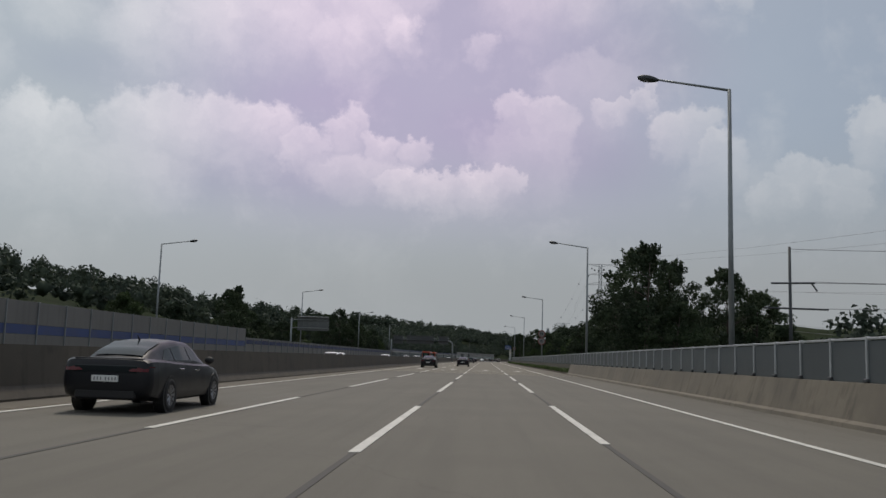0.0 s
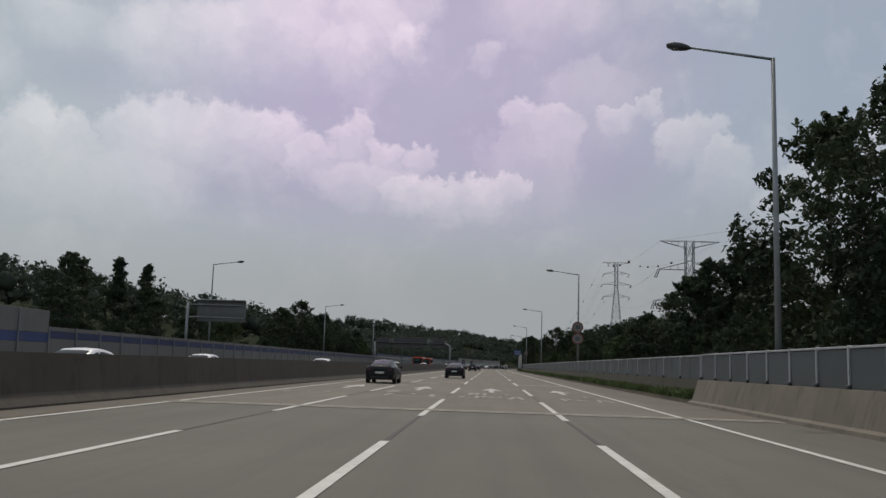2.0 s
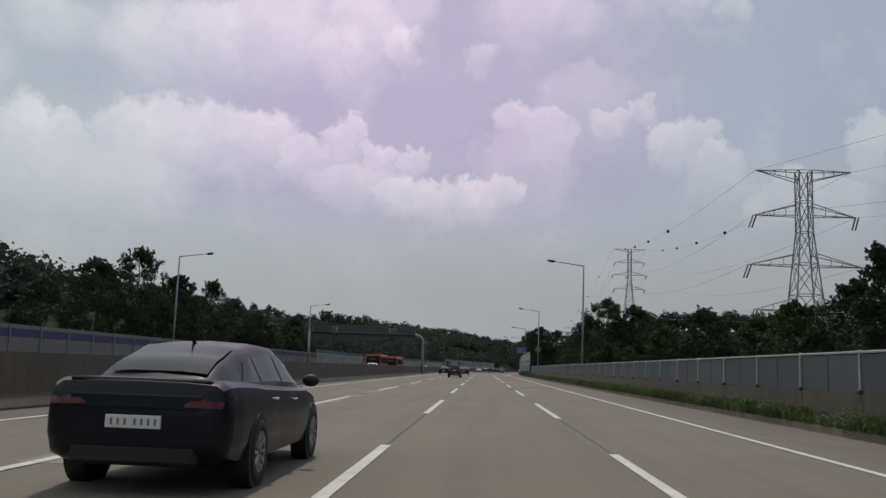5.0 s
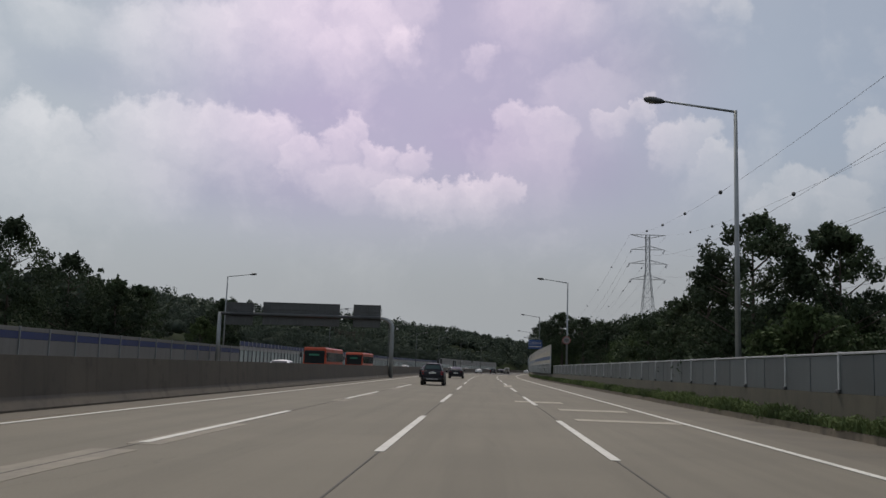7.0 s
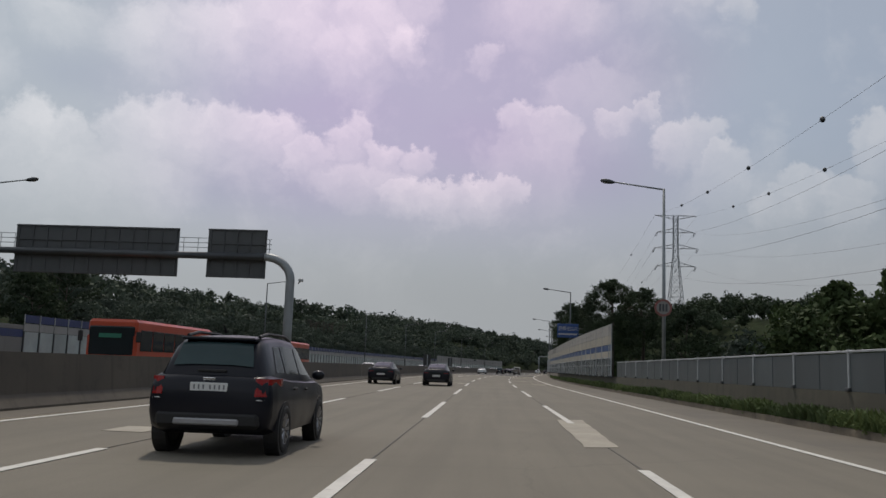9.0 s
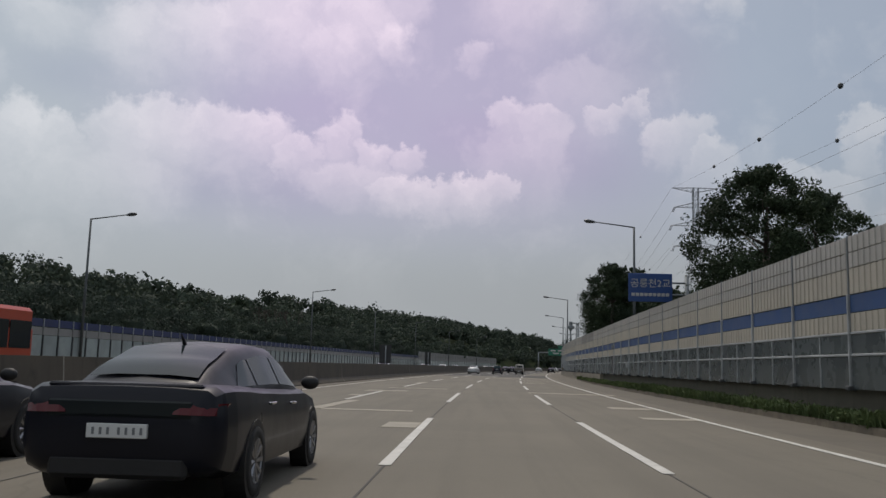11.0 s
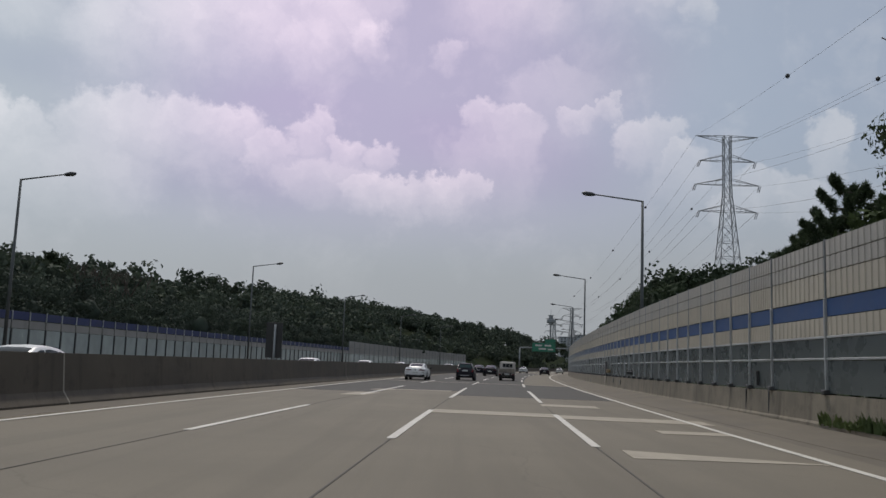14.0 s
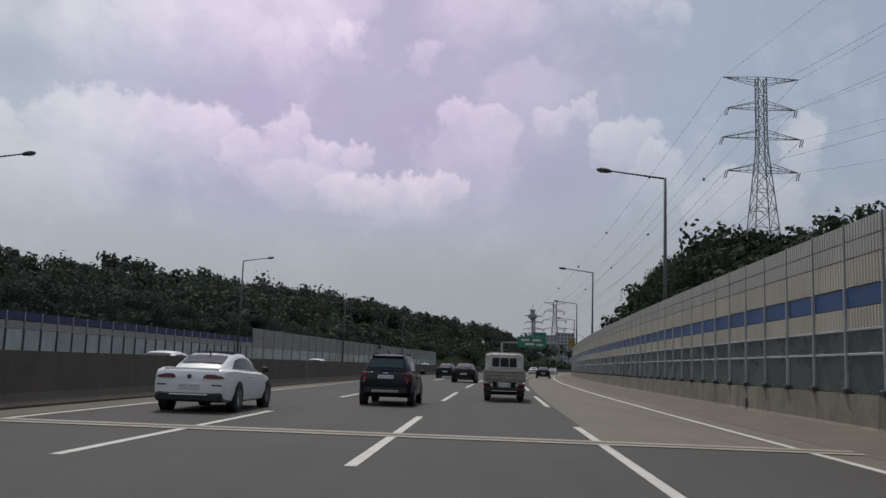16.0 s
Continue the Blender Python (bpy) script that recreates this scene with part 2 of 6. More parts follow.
def road_concrete(name, colour, seam=True):
    """Worn road concrete: aggregate, wheel tracks along the lanes, oil marks and cracks."""
    mat = bpy.data.materials.new(name)
    mat.use_nodes = True
    t = mat.node_tree
    bsdf = t.nodes["Principled BSDF"]
    pos = t.nodes.new("ShaderNodeNewGeometry").outputs["Position"]
    fine, _ = fbm(t, pos, 30.0, 3.0, 0.7)
    broad, _ = fbm(t, pos, 0.22, 5.0, 0.6)
    run = node(t, "ShaderNodeVectorMath", (0, pos), (1, (1.6, 0.05, 1.0)), operation="MULTIPLY").outputs[0]
    tracks, _ = fbm(t, run, 1.0, 4.0, 0.6)
    dark = tuple(v * 0.72 for v in colour) + (1,)
    light = tuple(v * 1.2 for v in colour) + (1,)
    col = mix(t, ramp(t, broad, 0.25, 0.75, 0.3, 0.7), dark, light)
    col = mix(t, m(t, "MULTIPLY", ramp(t, tracks, 0.42, 0.68), 0.5), col, dark)
    col = mix(t, m(t, "MULTIPLY", ramp(t, fine, 0.45, 0.75), 0.35), col, tuple(v * 0.55 for v in colour) + (1,))
    vor = node(t, "ShaderNodeTexVoronoi", (0, shift_noise(t, pos, 0.5, 1.4)), (2, 0.11))
    vor.feature = "DISTANCE_TO_EDGE"
    col = mix(t, m(t, "MULTIPLY", ramp(t, vor.outputs[0], 0.003, 0.001), 0.22), col, tuple(v * 0.4 for v in colour) + (1,))
    t.links.new(col, bsdf.inputs["Base Color"])
    bsdf.inputs["Roughness"].default_value = 0.85
    b = node(t, "ShaderNodeBump", (0, 0.25), (1, 0.01))
    t.links.new(fine, b.inputs["Height"])
    t.links.new(b.outputs[0], bsdf.inputs["Normal"])
    return mat


def shift_noise(t, vec, scale, amount):
    _, c = fbm(t, vec, scale, 4.0, 0.6)
    off = node(t, "ShaderNodeVectorMath", (0, c), (1, (amount, amount, 0)), operation="MULTIPLY").outputs[0]
    return node(t, "ShaderNodeVectorMath", (0, vec), (1, off), operation="ADD").outputs[0]


ROAD = road_concrete("road concrete", (0.153, 0.137, 0.105))
ROAD_OLD = road_concrete("older road concrete", (0.118, 0.109, 0.088))
ASPHALT = road_concrete("dark asphalt", (0.053, 0.0515, 0.047))
SEAM = material("joint filler", (0.05, 0.047, 0.042), 0.8, vary=0.3)
PAINT = material("worn road paint", (0.53, 0.52, 0.475), 0.6, vary=0.12, stain=1.5, dirt=(0.34, 0.32, 0.29))
ARROW = material("rubbed arrow paint", (0.44, 0.425, 0.385), 0.65, vary=0.2, stain=2.2, dirt=(0.22, 0.2, 0.165))
FADED = material("faded lane lettering paint", (0.255, 0.24, 0.21), 0.7, vary=0.25, stain=2.5, dirt=(0.20, 0.18, 0.15))
WORN = material("ground off paint smear", (0.215, 0.192, 0.155), 0.85, vary=0.2, stain=1.6, dirt=(0.15, 0.13, 0.105))
SAND = material("sandy dust", (0.235, 0.20, 0.15), 0.9, vary=0.2, stain=0.9, dirt=(0.15, 0.13, 0.10))
PATCH = material("cream repair mortar", (0.315, 0.288, 0.235), 0.85, vary=0.15, stain=1.2, dirt=(0.24, 0.22, 0.19))
SHOULDER = material("shoulder concrete", (0.116, 0.103, 0.080), 0.85, vary=0.22, stain=0.5, dirt=(0.12, 0.105, 0.09))
PARAPET = material("parapet concrete", (0.145, 0.128, 0.10), 0.85, vary=0.2, stain=0.5, dirt=(0.12, 0.105, 0.08), streak=0.6)
SHOULDER_PALE = material("pale joint mortar", (0.26, 0.245, 0.21), 0.85, vary=0.2, stain=1.5)
KERB = material("soil stained kerb concrete", (0.15, 0.125, 0.092), 0.9, vary=0.25, stain=1.4, dirt=(0.08, 0.068, 0.045), streak=0.4)
BASE_CONC = material("rain streaked base concrete", (0.195, 0.173, 0.136), 0.85, vary=0.22, stain=0.8, dirt=(0.10, 0.09, 0.068), streak=0.8)
# second parapet stretch: darker base with spots and vertical streaks
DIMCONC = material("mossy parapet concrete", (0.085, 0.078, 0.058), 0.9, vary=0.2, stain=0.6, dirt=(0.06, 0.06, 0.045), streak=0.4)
MEDIAN = material("median concrete", (0.088, 0.075, 0.059), 0.85, vary=0.2, stain=0.4, dirt=(0.05, 0.043, 0.036), streak=0.45)
STEEL = material("galvanised steel", (0.42, 0.44, 0.45), 0.5, 0.6, vary=0.12, stain=2.0)
POLE = material("painted pole steel", (0.24, 0.26, 0.27), 0.5, 0.5, vary=0.12, stain=1.5)
POLE_DARK = material("weathered pole steel", (0.085, 0.095, 0.098), 0.55, 0.4, vary=0.15, stain=1.5)
DARKSTEEL = material("dark steel", (0.07, 0.075, 0.08), 0.5, 0.5, vary=0.2)
PANEL_GREY = material("grey fence sheet", (0.088, 0.103, 0.108), 0.45, 0.0, vary=0.15, stain=0.8, spec=0.3, each=0.35, streak=0.2)
PANEL_SMOKE = material("smoky acrylic sheet", (0.082, 0.098, 0.10), 0.28, vary=0.15, stain=0.9, each=0.45, bump=0.0)
BEIGE = material("beige aluminium panel", (0.47, 0.43, 0.355), 0.5, 0.1, vary=0.08, stain=0.7, each=0.15, streak=0.22)
LOUVRE = material("pale louvred panel", (0.42, 0.40, 0.365), 0.5, 0.1, vary=0.08, stain=0.7, each=0.15, streak=0.3)
SOOTY = material("soot streaked louvred panel", (0.30, 0.285, 0.26), 0.6, 0.0, vary=0.15, stain=0.7, each=0.2, streak=0.95)
BLUE = material("blue aluminium panel", (0.020, 0.068, 0.200), 0.5, 0.1, vary=0.12, stain=0.9, each=0.2, streak=0.15)
BLUE_DARK = material("dark blue mesh panel", (0.022, 0.035, 0.115), 0.6, vary=0.2, each=0.3)
BLUE_LEFT = material("faded blue panel", (0.03, 0.055, 0.17), 0.5, vary=0.15, stain=0.6, each=0.2)
LEFT_PALE = material("plain grey panel", (0.24, 0.24, 0.235), 0.6, vary=0.1, stain=0.5, each=0.1, streak=0.3)
LEFT_GREY = material("weathered grey panel", (0.15, 0.147, 0.142), 0.6, vary=0.12, stain=0.5, each=0.2, streak=0.35)
LEFT_GLASS = material("pale green acrylic sheet", (0.36, 0.41, 0.41), 0.2, vary=0.12, stain=0.8, each=0.4, bump=0.0)
GRASS = leaf("verge grass", (0.095, 0.135, 0.05), (0.165, 0.21, 0.085))
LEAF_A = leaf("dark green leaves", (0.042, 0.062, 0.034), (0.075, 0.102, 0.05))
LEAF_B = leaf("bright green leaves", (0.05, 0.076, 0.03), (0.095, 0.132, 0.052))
# paler and bluer than LEAF_A: distance haze put into the leaf colour
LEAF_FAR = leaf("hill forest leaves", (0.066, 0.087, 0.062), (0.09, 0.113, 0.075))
BARK = material("bark", (0.07, 0.055, 0.045), 0.9, vary=0.3, grain=12.0, bump=0.4)
SOIL = material("grassy soil", (0.025, 0.034, 0.017), 0.95, spec=0.03, vary=0.35, stain=0.2, grain=6.0, dirt=(0.036, 0.036, 0.022))
SIGN_BACK = material("weathered sign back", (0.14, 0.15, 0.15), 0.5, 0.4, vary=0.15, streak=0.3)
GANTRY_BACK = material("dull grey sign back", (0.075, 0.08, 0.083), 0.6, 0.2, vary=0.15, streak=0.3)
SIGN_DARK = material("dull dark sign back", (0.032, 0.034, 0.036), 0.7, vary=0.2, streak=0.2)
SIGN_WHITE = material("sign white", (0.5, 0.5, 0.49), 0.5, vary=0.05)
FACE_DULL = material("faded sign face", (0.20, 0.195, 0.185), 0.6, vary=0.15)
SIGN_RED = material("faded sign red", (0.20, 0.075, 0.065), 0.5, vary=0.08)
SIGN_BLUE = material("sign blue", (0.03, 0.075, 0.24), 0.45, vary=0.08)
SIGN_GREEN = material("sign green", (0.02, 0.16, 0.10), 0.45, vary=0.08)
OCHRE = material("dusty ochre steel", (0.20, 0.15, 0.07), 0.6, vary=0.2)
SIGN_YELLOW = material("sign yellow", (0.30, 0.20, 0.04), 0.5, vary=0.08)
LAMP_GLASS = material("lamp glass", (0.35, 0.35, 0.33), 0.2, vary=0.05)

# ---- plan of the road ----


def centre(y):
    """x of the middle of the driven lane; the road bends right past y = 291."""
    return ((y - 291) / 58) ** 2 if y > 291 else 0.0


def turn(y):
    """Slope angle of the road to the right, in radians."""
    return math.atan(2 * (y - 291) / 58 ** 2) if y > 291 else 0.0


def at(d, y, z=0.0):
    a = turn(y)
    return Vector((centre(y) + d * math.cos(a), y - d * math.sin(a), z))


def pose_at(d, y, z=0.0, spin=0.0):
    v = at(d, y, z)
    return pose(v.x, v.y, v.z, 0, 0, -math.degrees(turn(y)) + spin)


def mesh_of(name, verts, faces, mat, smooth=False):
    me = bpy.data.meshes.new(name)
    me.from_pydata([tuple(v) for v in verts], [], faces)
    for one in (mat if isinstance(mat, list) else [mat]):
        me.materials.append(one)
    if smooth:
        me.polygons.foreach_set("use_smooth", [True] * len(me.polygons))
    me.update()
    return me


def joined(bm, name, mat, smooth=False):
    bmesh.ops.recalc_face_normals(bm, faces=bm.faces)
    me = bpy.data.meshes.new(name)
    bm.to_mesh(me)
    bm.free()
    for one in (mat if isinstance(mat, list) else [mat]):
        me.materials.append(one)
    if smooth:
        me.polygons.foreach_set("use_smooth", [True] * len(me.polygons))
    return me


def part(name, data, parent, label="", m_=None):
    """One mesh object under a thing or a part."""
    ob = new(name, data)
    ob.parent = parent
    if m_ is not None:
        ob.matrix_basis = m_
    return tagged(ob, label)


def box(bm, x0, x1, y0, y1, z0, z1, bevel=0.0, m_=None):
    r = bmesh.ops.create_cube(bm, size=1.0)
    vs = r["verts"]
    for v in vs:
        v.co = Vector((x0 + (v.co.x + 0.5) * (x1 - x0), y0 + (v.co.y + 0.5) * (y1 - y0), z0 + (v.co.z + 0.5) * (z1 - z0)))
    if bevel:
        es = list({e for v in vs for e in v.link_edges})
        r2 = bmesh.ops.bevel(bm, geom=es, offset=bevel, segments=1, affect="EDGES")
        vs = r2["verts"]
    if m_ is not None:
        bmesh.ops.transform(bm, matrix=m_, verts=list(vs))
    return vs


def box_mesh(name, size, mat, bevel=0.01, origin=(0, 0, 0)):
    """A bevelled block centred in x and y, standing on z = 0 of its origin."""
    bm = bmesh.new()
    w, l, h = size
    ox, oy, oz = origin
    box(bm, ox - w / 2, ox + w / 2, oy - l / 2, oy + l / 2, oz, oz + h, bevel)
    return joined(bm, name, mat)


def tube(bm, a, b, r0, r1=None, seg=8):
    """A round bar from a to b."""
    a, b = Vector(a), Vector(b)
    r1 = r0 if r1 is None else r1
    q = (b - a).to_track_quat("Z", "Y").to_matrix()
    rings = []
    for p, r in ((a, r0), (b, r1)):
        rings.append([bm.verts.new(p + q @ Vector((r * math.cos(k * math.tau / seg), r * math.sin(k * math.tau / seg), 0))) for k in range(seg)])
    for k in range(seg):
        bm.faces.new((rings[0][k], rings[0][(k + 1) % seg], rings[1][(k + 1) % seg], rings[1][k]))
    bm.faces.new(rings[0][::-1])
    bm.faces.new(rings[1])


def sweep(name, profile, y0, y1, mat, step=6.0, label="", category="", kind="structure", closed=True):
    """A profile of (d, z) drawn along the road from y0 to y1."""
    n = max(1, int((y1 - y0) / step))
    verts, faces, k = [], [], len(profile)
    for i in range(n + 1):
        y = y0 + (y1 - y0) * i / n
        verts += [at(d, y, z) for d, z in profile]
    for i in range(n):
        for j in range(k if closed else k - 1):
            a, b = i * k + j, i * k + (j + 1) % k
            faces.append((a, b, b + k, a + k))
    if closed:
        faces.append(tuple(range(k))[::-1])
        faces.append(tuple(range(n * k, n * k + k)))
    bm = bmesh.new()
    vs = [bm.verts.new(v) for v in verts]
    for f in faces:
        bm.faces.new([vs[i] for i in f])
    ob = new(name, joined(bm, name, mat))
    return tagged(ob, label, category, "", kind) if kind else ob


def strip_mesh(name, d0, d1, y0, y1, z, mat, step=4.0, thick=0.006):
    n = max(1, int((y1 - y0) / step))
    verts, faces = [], []
    for i in range(n + 1):
        y = y0 + (y1 - y0) * i / n
        e = -0.14 * smooth(395, 420, y) - 0.0065 * min(60.0, max(0.0, y - 422))
        verts += [at(d0 + e, y, z), at(d1 + e, y, z), at(d1 + e, y, z - thick), at(d0 + e, y, z - thick)]
    for i in range(n):
        a = 4 * i
        for j in range(4):
            faces.append((a + j, a + (j + 1) % 4, a + 4 + (j + 1) % 4, a + 4 + j))
    faces += [(3, 2, 1, 0), tuple(range(4 * n, 4 * n + 4))]
    bm = bmesh.new()
    vs = [bm.verts.new(v) for v in verts]
    for f in faces:
        bm.faces.new([vs[i] for i in f])
    return joined(bm, name, mat)


# ---- ground ----


def smooth(a, b, x):
    u = min(1.0, max(0.0, (x - a) / (b - a)))
    return u * u * (3 - 2 * u)


def height(x, y):
    """Ground level: flat by the road, a wooded ridge on one side, a hill on the other."""
    d = x - centre(min(max(y, 0), 900)) if y < 900 else x - centre(900) - (y - 900) * 0.37
    z = -0.12
    left = 0.17 * min(130.0, max(0.0, -33 - d)) * (1 - 0.8 * smooth(900, 1300, y)) + 9 * smooth(560, 720, y) * smooth(-34, -60, d) * (1 - smooth(900, 1300, y))
    right = (smooth(12, 29, d) * 15.5 + smooth(27, 85, d) * 14) * smooth(465, 545, y) * (1 - 0.6 * smooth(640, 760, y)) + smooth(45, 110, d) * 10 * smooth(330, 500, y) * (1 - smooth(480, 560, y))
    z += left * (0.85 + 0.3 * noise.noise((x * 0.012, y * 0.012, 0.3))) + right * (0.9 + 0.25 * noise.noise((x * 0.015, y * 0.015, 5.3)))
    return z


def ground_sheet():
    xs = [-4000, -2500, -1500, -900, -600] + list(range(-400, -60, 12)) + list(range(-60, 100, 4)) + list(range(100, 401, 12)) + [500, 600, 900, 1500, 2500, 4000]
    ys = [-4000, -2000, -800, -300, -120] + list(range(-60, 1100, 14)) + [1200, 1400, 1700, 2200, 3000, 4500]
    verts = [(x, y, height(x, y)) for y in ys for x in xs]
    nx = len(xs)
    faces = [(j * nx + i, j * nx + i + 1, (j + 1) * nx + i + 1, (j + 1) * nx + i) for j in range(len(ys) - 1) for i in range(nx - 1)]
    return tagged(new("ground", mesh_of("ground", verts, faces, SOIL, True)), "rough grassy soil beside and beyond the motorway", "ground", "", "structure")


ground_sheet()
Y0, Y1 = -60, 900
for y0, y1, mat, words in ((Y0, 74.5, ROAD_OLD, "darker worn concrete bridge deck with four lanes"), (74.5, Y1, ROAD, "worn grey concrete motorway carriageway with four lanes")):
    sweep("road", [(-9.9, 0.0), (6.2, 0.0), (6.2, -0.4), (-9.9, -0.4)], y0, y1, mat, label=words, category="road")
sweep("road_opposite", [(-29.6, 0.0), (-11.0, 0.0), (-11.0, -0.4), (-29.6, -0.4)], Y0, Y1, ROAD, label="grey concrete carriageway of the opposite direction", category="road")
for y0, y1, mat in ((Y0, 74.5, ROAD_OLD), (74.5, Y1, SHOULDER)):
    sweep("shoulder", [(6.2, 0.0), (9.6, 0.0), (9.6, -0.4), (6.2, -0.4)], y0, y1, mat, label="darker concrete hard shoulder beside the lanes", category="shoulder")
for d0, d1, y0 in ((-9.2, -5.2, 395.5), (-5.2, -1.62, 400.9), (-1.62, 5.3, 395.0)):
    sweep("asphalt_section", [(d0, 0.003), (d1, 0.003), (d1, -0.02), (d0, -0.02)], y0, 422.4, ASPHALT, 3.0, "dark asphalt resurfaced stretch across the lanes", "road surface")
sweep("asphalt_section", [(-9.2, 0.003), (1.9, 0.003), (1.9, -0.02), (-9.2, -0.02)], 423.3, 560, ASPHALT, 4.0, "dark asphalt over the inner lanes past the joint", "road surface")

# ---- lane markings ----
for d in (-5.32, -1.65, 1.95):
    for y0, y1, half, mat in ((Y0, 74.3, 0.045, SEAM), (74.7, 395, 0.014, SEAM), (423.9, 620, 0.014, SEAM)):
        tagged(new("joint_seam", strip_mesh("joint_seam", d - half, d + half, y0, y1, 0.006, mat, 6.0, 0.004)), "dark sealed joint running between concrete lanes", "joint", "", "structure")
edge_right = tagged(new("edge_line", strip_mesh("edge_line", 5.37, 5.53, Y0, Y1, 0.0115, PAINT, 6.0)), "solid white edge line beside the shoulder", "road marking", "", "structure")
edge_left = tagged(new("edge_line", strip_mesh("edge_line", -9.05, -8.89, Y0, Y1, 0.0115, PAINT, 6.0)), "solid pale edge line beside the median", "road marking", "", "structure")


tagged(new("dust_strip", strip_mesh("dust_strip", -9.86, -9.22, Y0, 395, 0.0075, SAND, 6.0)), "sandy dust gathered along the median", "dust", "", "structure")
# ---- dashes: near and far end of each ----
DASHES = [(-48, -38), (-28, -18), (-8, 2), (12.5, 23.7), (33.6, 47.2), (52.6, 64.8), (71.6, 82.5)] + [(89.5 + 20.15 * k, 99.7 + 20.15 * k) for k in range(15)] + [(391.9, 407.6), (418.0, 428.6)] + [(438.4 + 20.15 * k, 448.9 + 20.15 * k) for k in range(11)]
for d in (-5.32, -1.65, 1.95):
    for a, b in DASHES:
        early = 1.7 if d == 1.95 and b > 400 else 2.4 if d == -1.65 and b < 50 else 0.6 if d == -1.65 and b < 70 else 0.0
        tagged(new("lane_dash", strip_mesh("lane_dash", d - 0.08, d + 0.08, a - early, b - early, 0.0115, PAINT, 5.0)), "white painted lane dash", "road marking", "lane dashes", "structure")

# ---- barriers ----
sweep("median_barrier", [(-10.75, -0.1), (-10.2, -0.1), (-10.2, 0.08), (-10.38, 0.35), (-10.45, 1.27), (-10.62, 1.27), (-10.75, 0.35)], Y0, Y1, MEDIAN,
      label="dirty grey-brown concrete median barrier", category="barrier")
for y in (261.8, 300.2, 338.6, 377.0, 415.4, 453.8):
    sweep("barrier_joint", [(-10.19, 0.02), (-10.195, 0.08), (-10.375, 0.352), (-10.445, 1.275), (-10.5, 1.275), (-10.5, 0.02)], y, y + 0.06, SHOULDER_PALE, label="pale mortar joint across the median barrier", category="joint")
sweep("median_apron", [(-10.2, 0.03), (-9.3, 0.012), (-9.3, -0.2), (-10.2, -0.2)], Y0, Y1, SHOULDER, label="narrow dusty concrete strip along the median", category="kerb")
sweep("concrete_parapet", [(8.08, -0.1), (8.14, 0.1), (8.3, 0.16), (8.58, 1.0), (8.92, 1.0), (8.95, -0.1)], Y0, 86.2, PARAPET, label="stained beige concrete parapet", category="barrier")
sweep("concrete_parapet", [(8.98, -0.1), (9.02, 1.0), (9.14, 1.0), (9.16, -0.1)], 86.2, 356, DIMCONC, label="dark beige stained concrete parapet under the fence and panels", category="barrier")


def wall_d(y):
    """Offset of the noise barrier: it closes in on the road along the bend."""
    u = min(1.0, max(0.0, (y - 350) / 58))
    return 8.8 - 0.8 * u * u * (3 - 2 * u)


def wall_base():
    """The concrete foot of the barrier, following its offset, with a sloped apron."""
    prof = [(-0.16, -0.1), (-0.14, 0.2), (-0.10, 0.26), (-0.06, 0.93), (0.22, 0.93), (0.25, -0.1)]
    ys = [356 + 4 * i for i in range(86)]
    bm = bmesh.new()
    rings = [[bm.verts.new(at(wall_d(y) + a, y, b)) for a, b in prof] for y in ys]
    for r0, r1 in zip(rings, rings[1:]):
        for j in range(6):
            bm.faces.new((r0[j], r0[(j + 1) % 6], r1[(j + 1) % 6], r1[j]))
    bm.faces.new(rings[0])
    bm.faces.new(rings[-1][::-1])
    tagged(new("barrier_base", joined(bm, "barrier_base", BASE_CONC)), "stained beige concrete base of the noise barrier", "barrier", "", "structure")


wall_base()


def gutter():
    """The shoulder rises gently to the foot of the barrier along the bend."""
    ys = [352 + 4 * i for i in range(87)]
    bm = bmesh.new()
    rings = [[bm.verts.new(at(wall_d(y) + a, y, b * smooth(352, 400, y) + 0.006)) for a, b in ((-1.9, 0.0), (-1.0, 0.07), (-0.1, 0.2), (-0.1, -0.3), (-1.9, -0.3))] for y in ys]
    for r0, r1 in zip(rings, rings[1:]):
        for j in range(5):
            bm.faces.new((r0[j], r0[(j + 1) % 5], r1[(j + 1) % 5], r1[j]))
    tagged(new("gutter", joined(bm, "gutter", SHOULDER)), "dusty concrete gutter rising to the barrier", "gutter", "", "structure")


gutter()


def panel_fence(y0, y1, step, d, label):
    """Steel posts on the parapet with a rail and flat sheets between them."""
    thing = tagged(new("panel_fence"), label, "fence")
    post = box_mesh("post", (0.10, 0.09, 1.06), STEEL, 0.01)
    foot = box_mesh("foot_plate", (0.2, 0.2, 0.1), DARKSTEEL, 0.02)
    sheet = box_mesh("panel", (0.03, step - 0.1 if step < 3 else step / 2 - 0.06, 0.955), PANEL_GREY, 0.004)
    rail = box_mesh("rail", (0.07, step - 0.09, 0.06), STEEL, 0.01)
    y = y0
    while y < y1:
        p = part("post", post, thing, "", pose_at(d, y, 1.0))
        part("foot_plate", foot, p)
        mid = y + step / 2
        for q in ((0.0,) if step < 3 else (-step / 4, step / 4)):
            part("panel", sheet, thing, "", pose_at(d, mid + q, 1.004))
        part("rail", rail, thing, "", pose_at(d, mid, 1.98))
        y += step
    return thing


panel_fence(-8.35, 85, 2.1, 8.76, "grey sheet fence with steel posts on the parapet")
panel_fence(87.7, 291, 4.0, 9.06, "grey sheet fence with steel posts behind the grass verge")


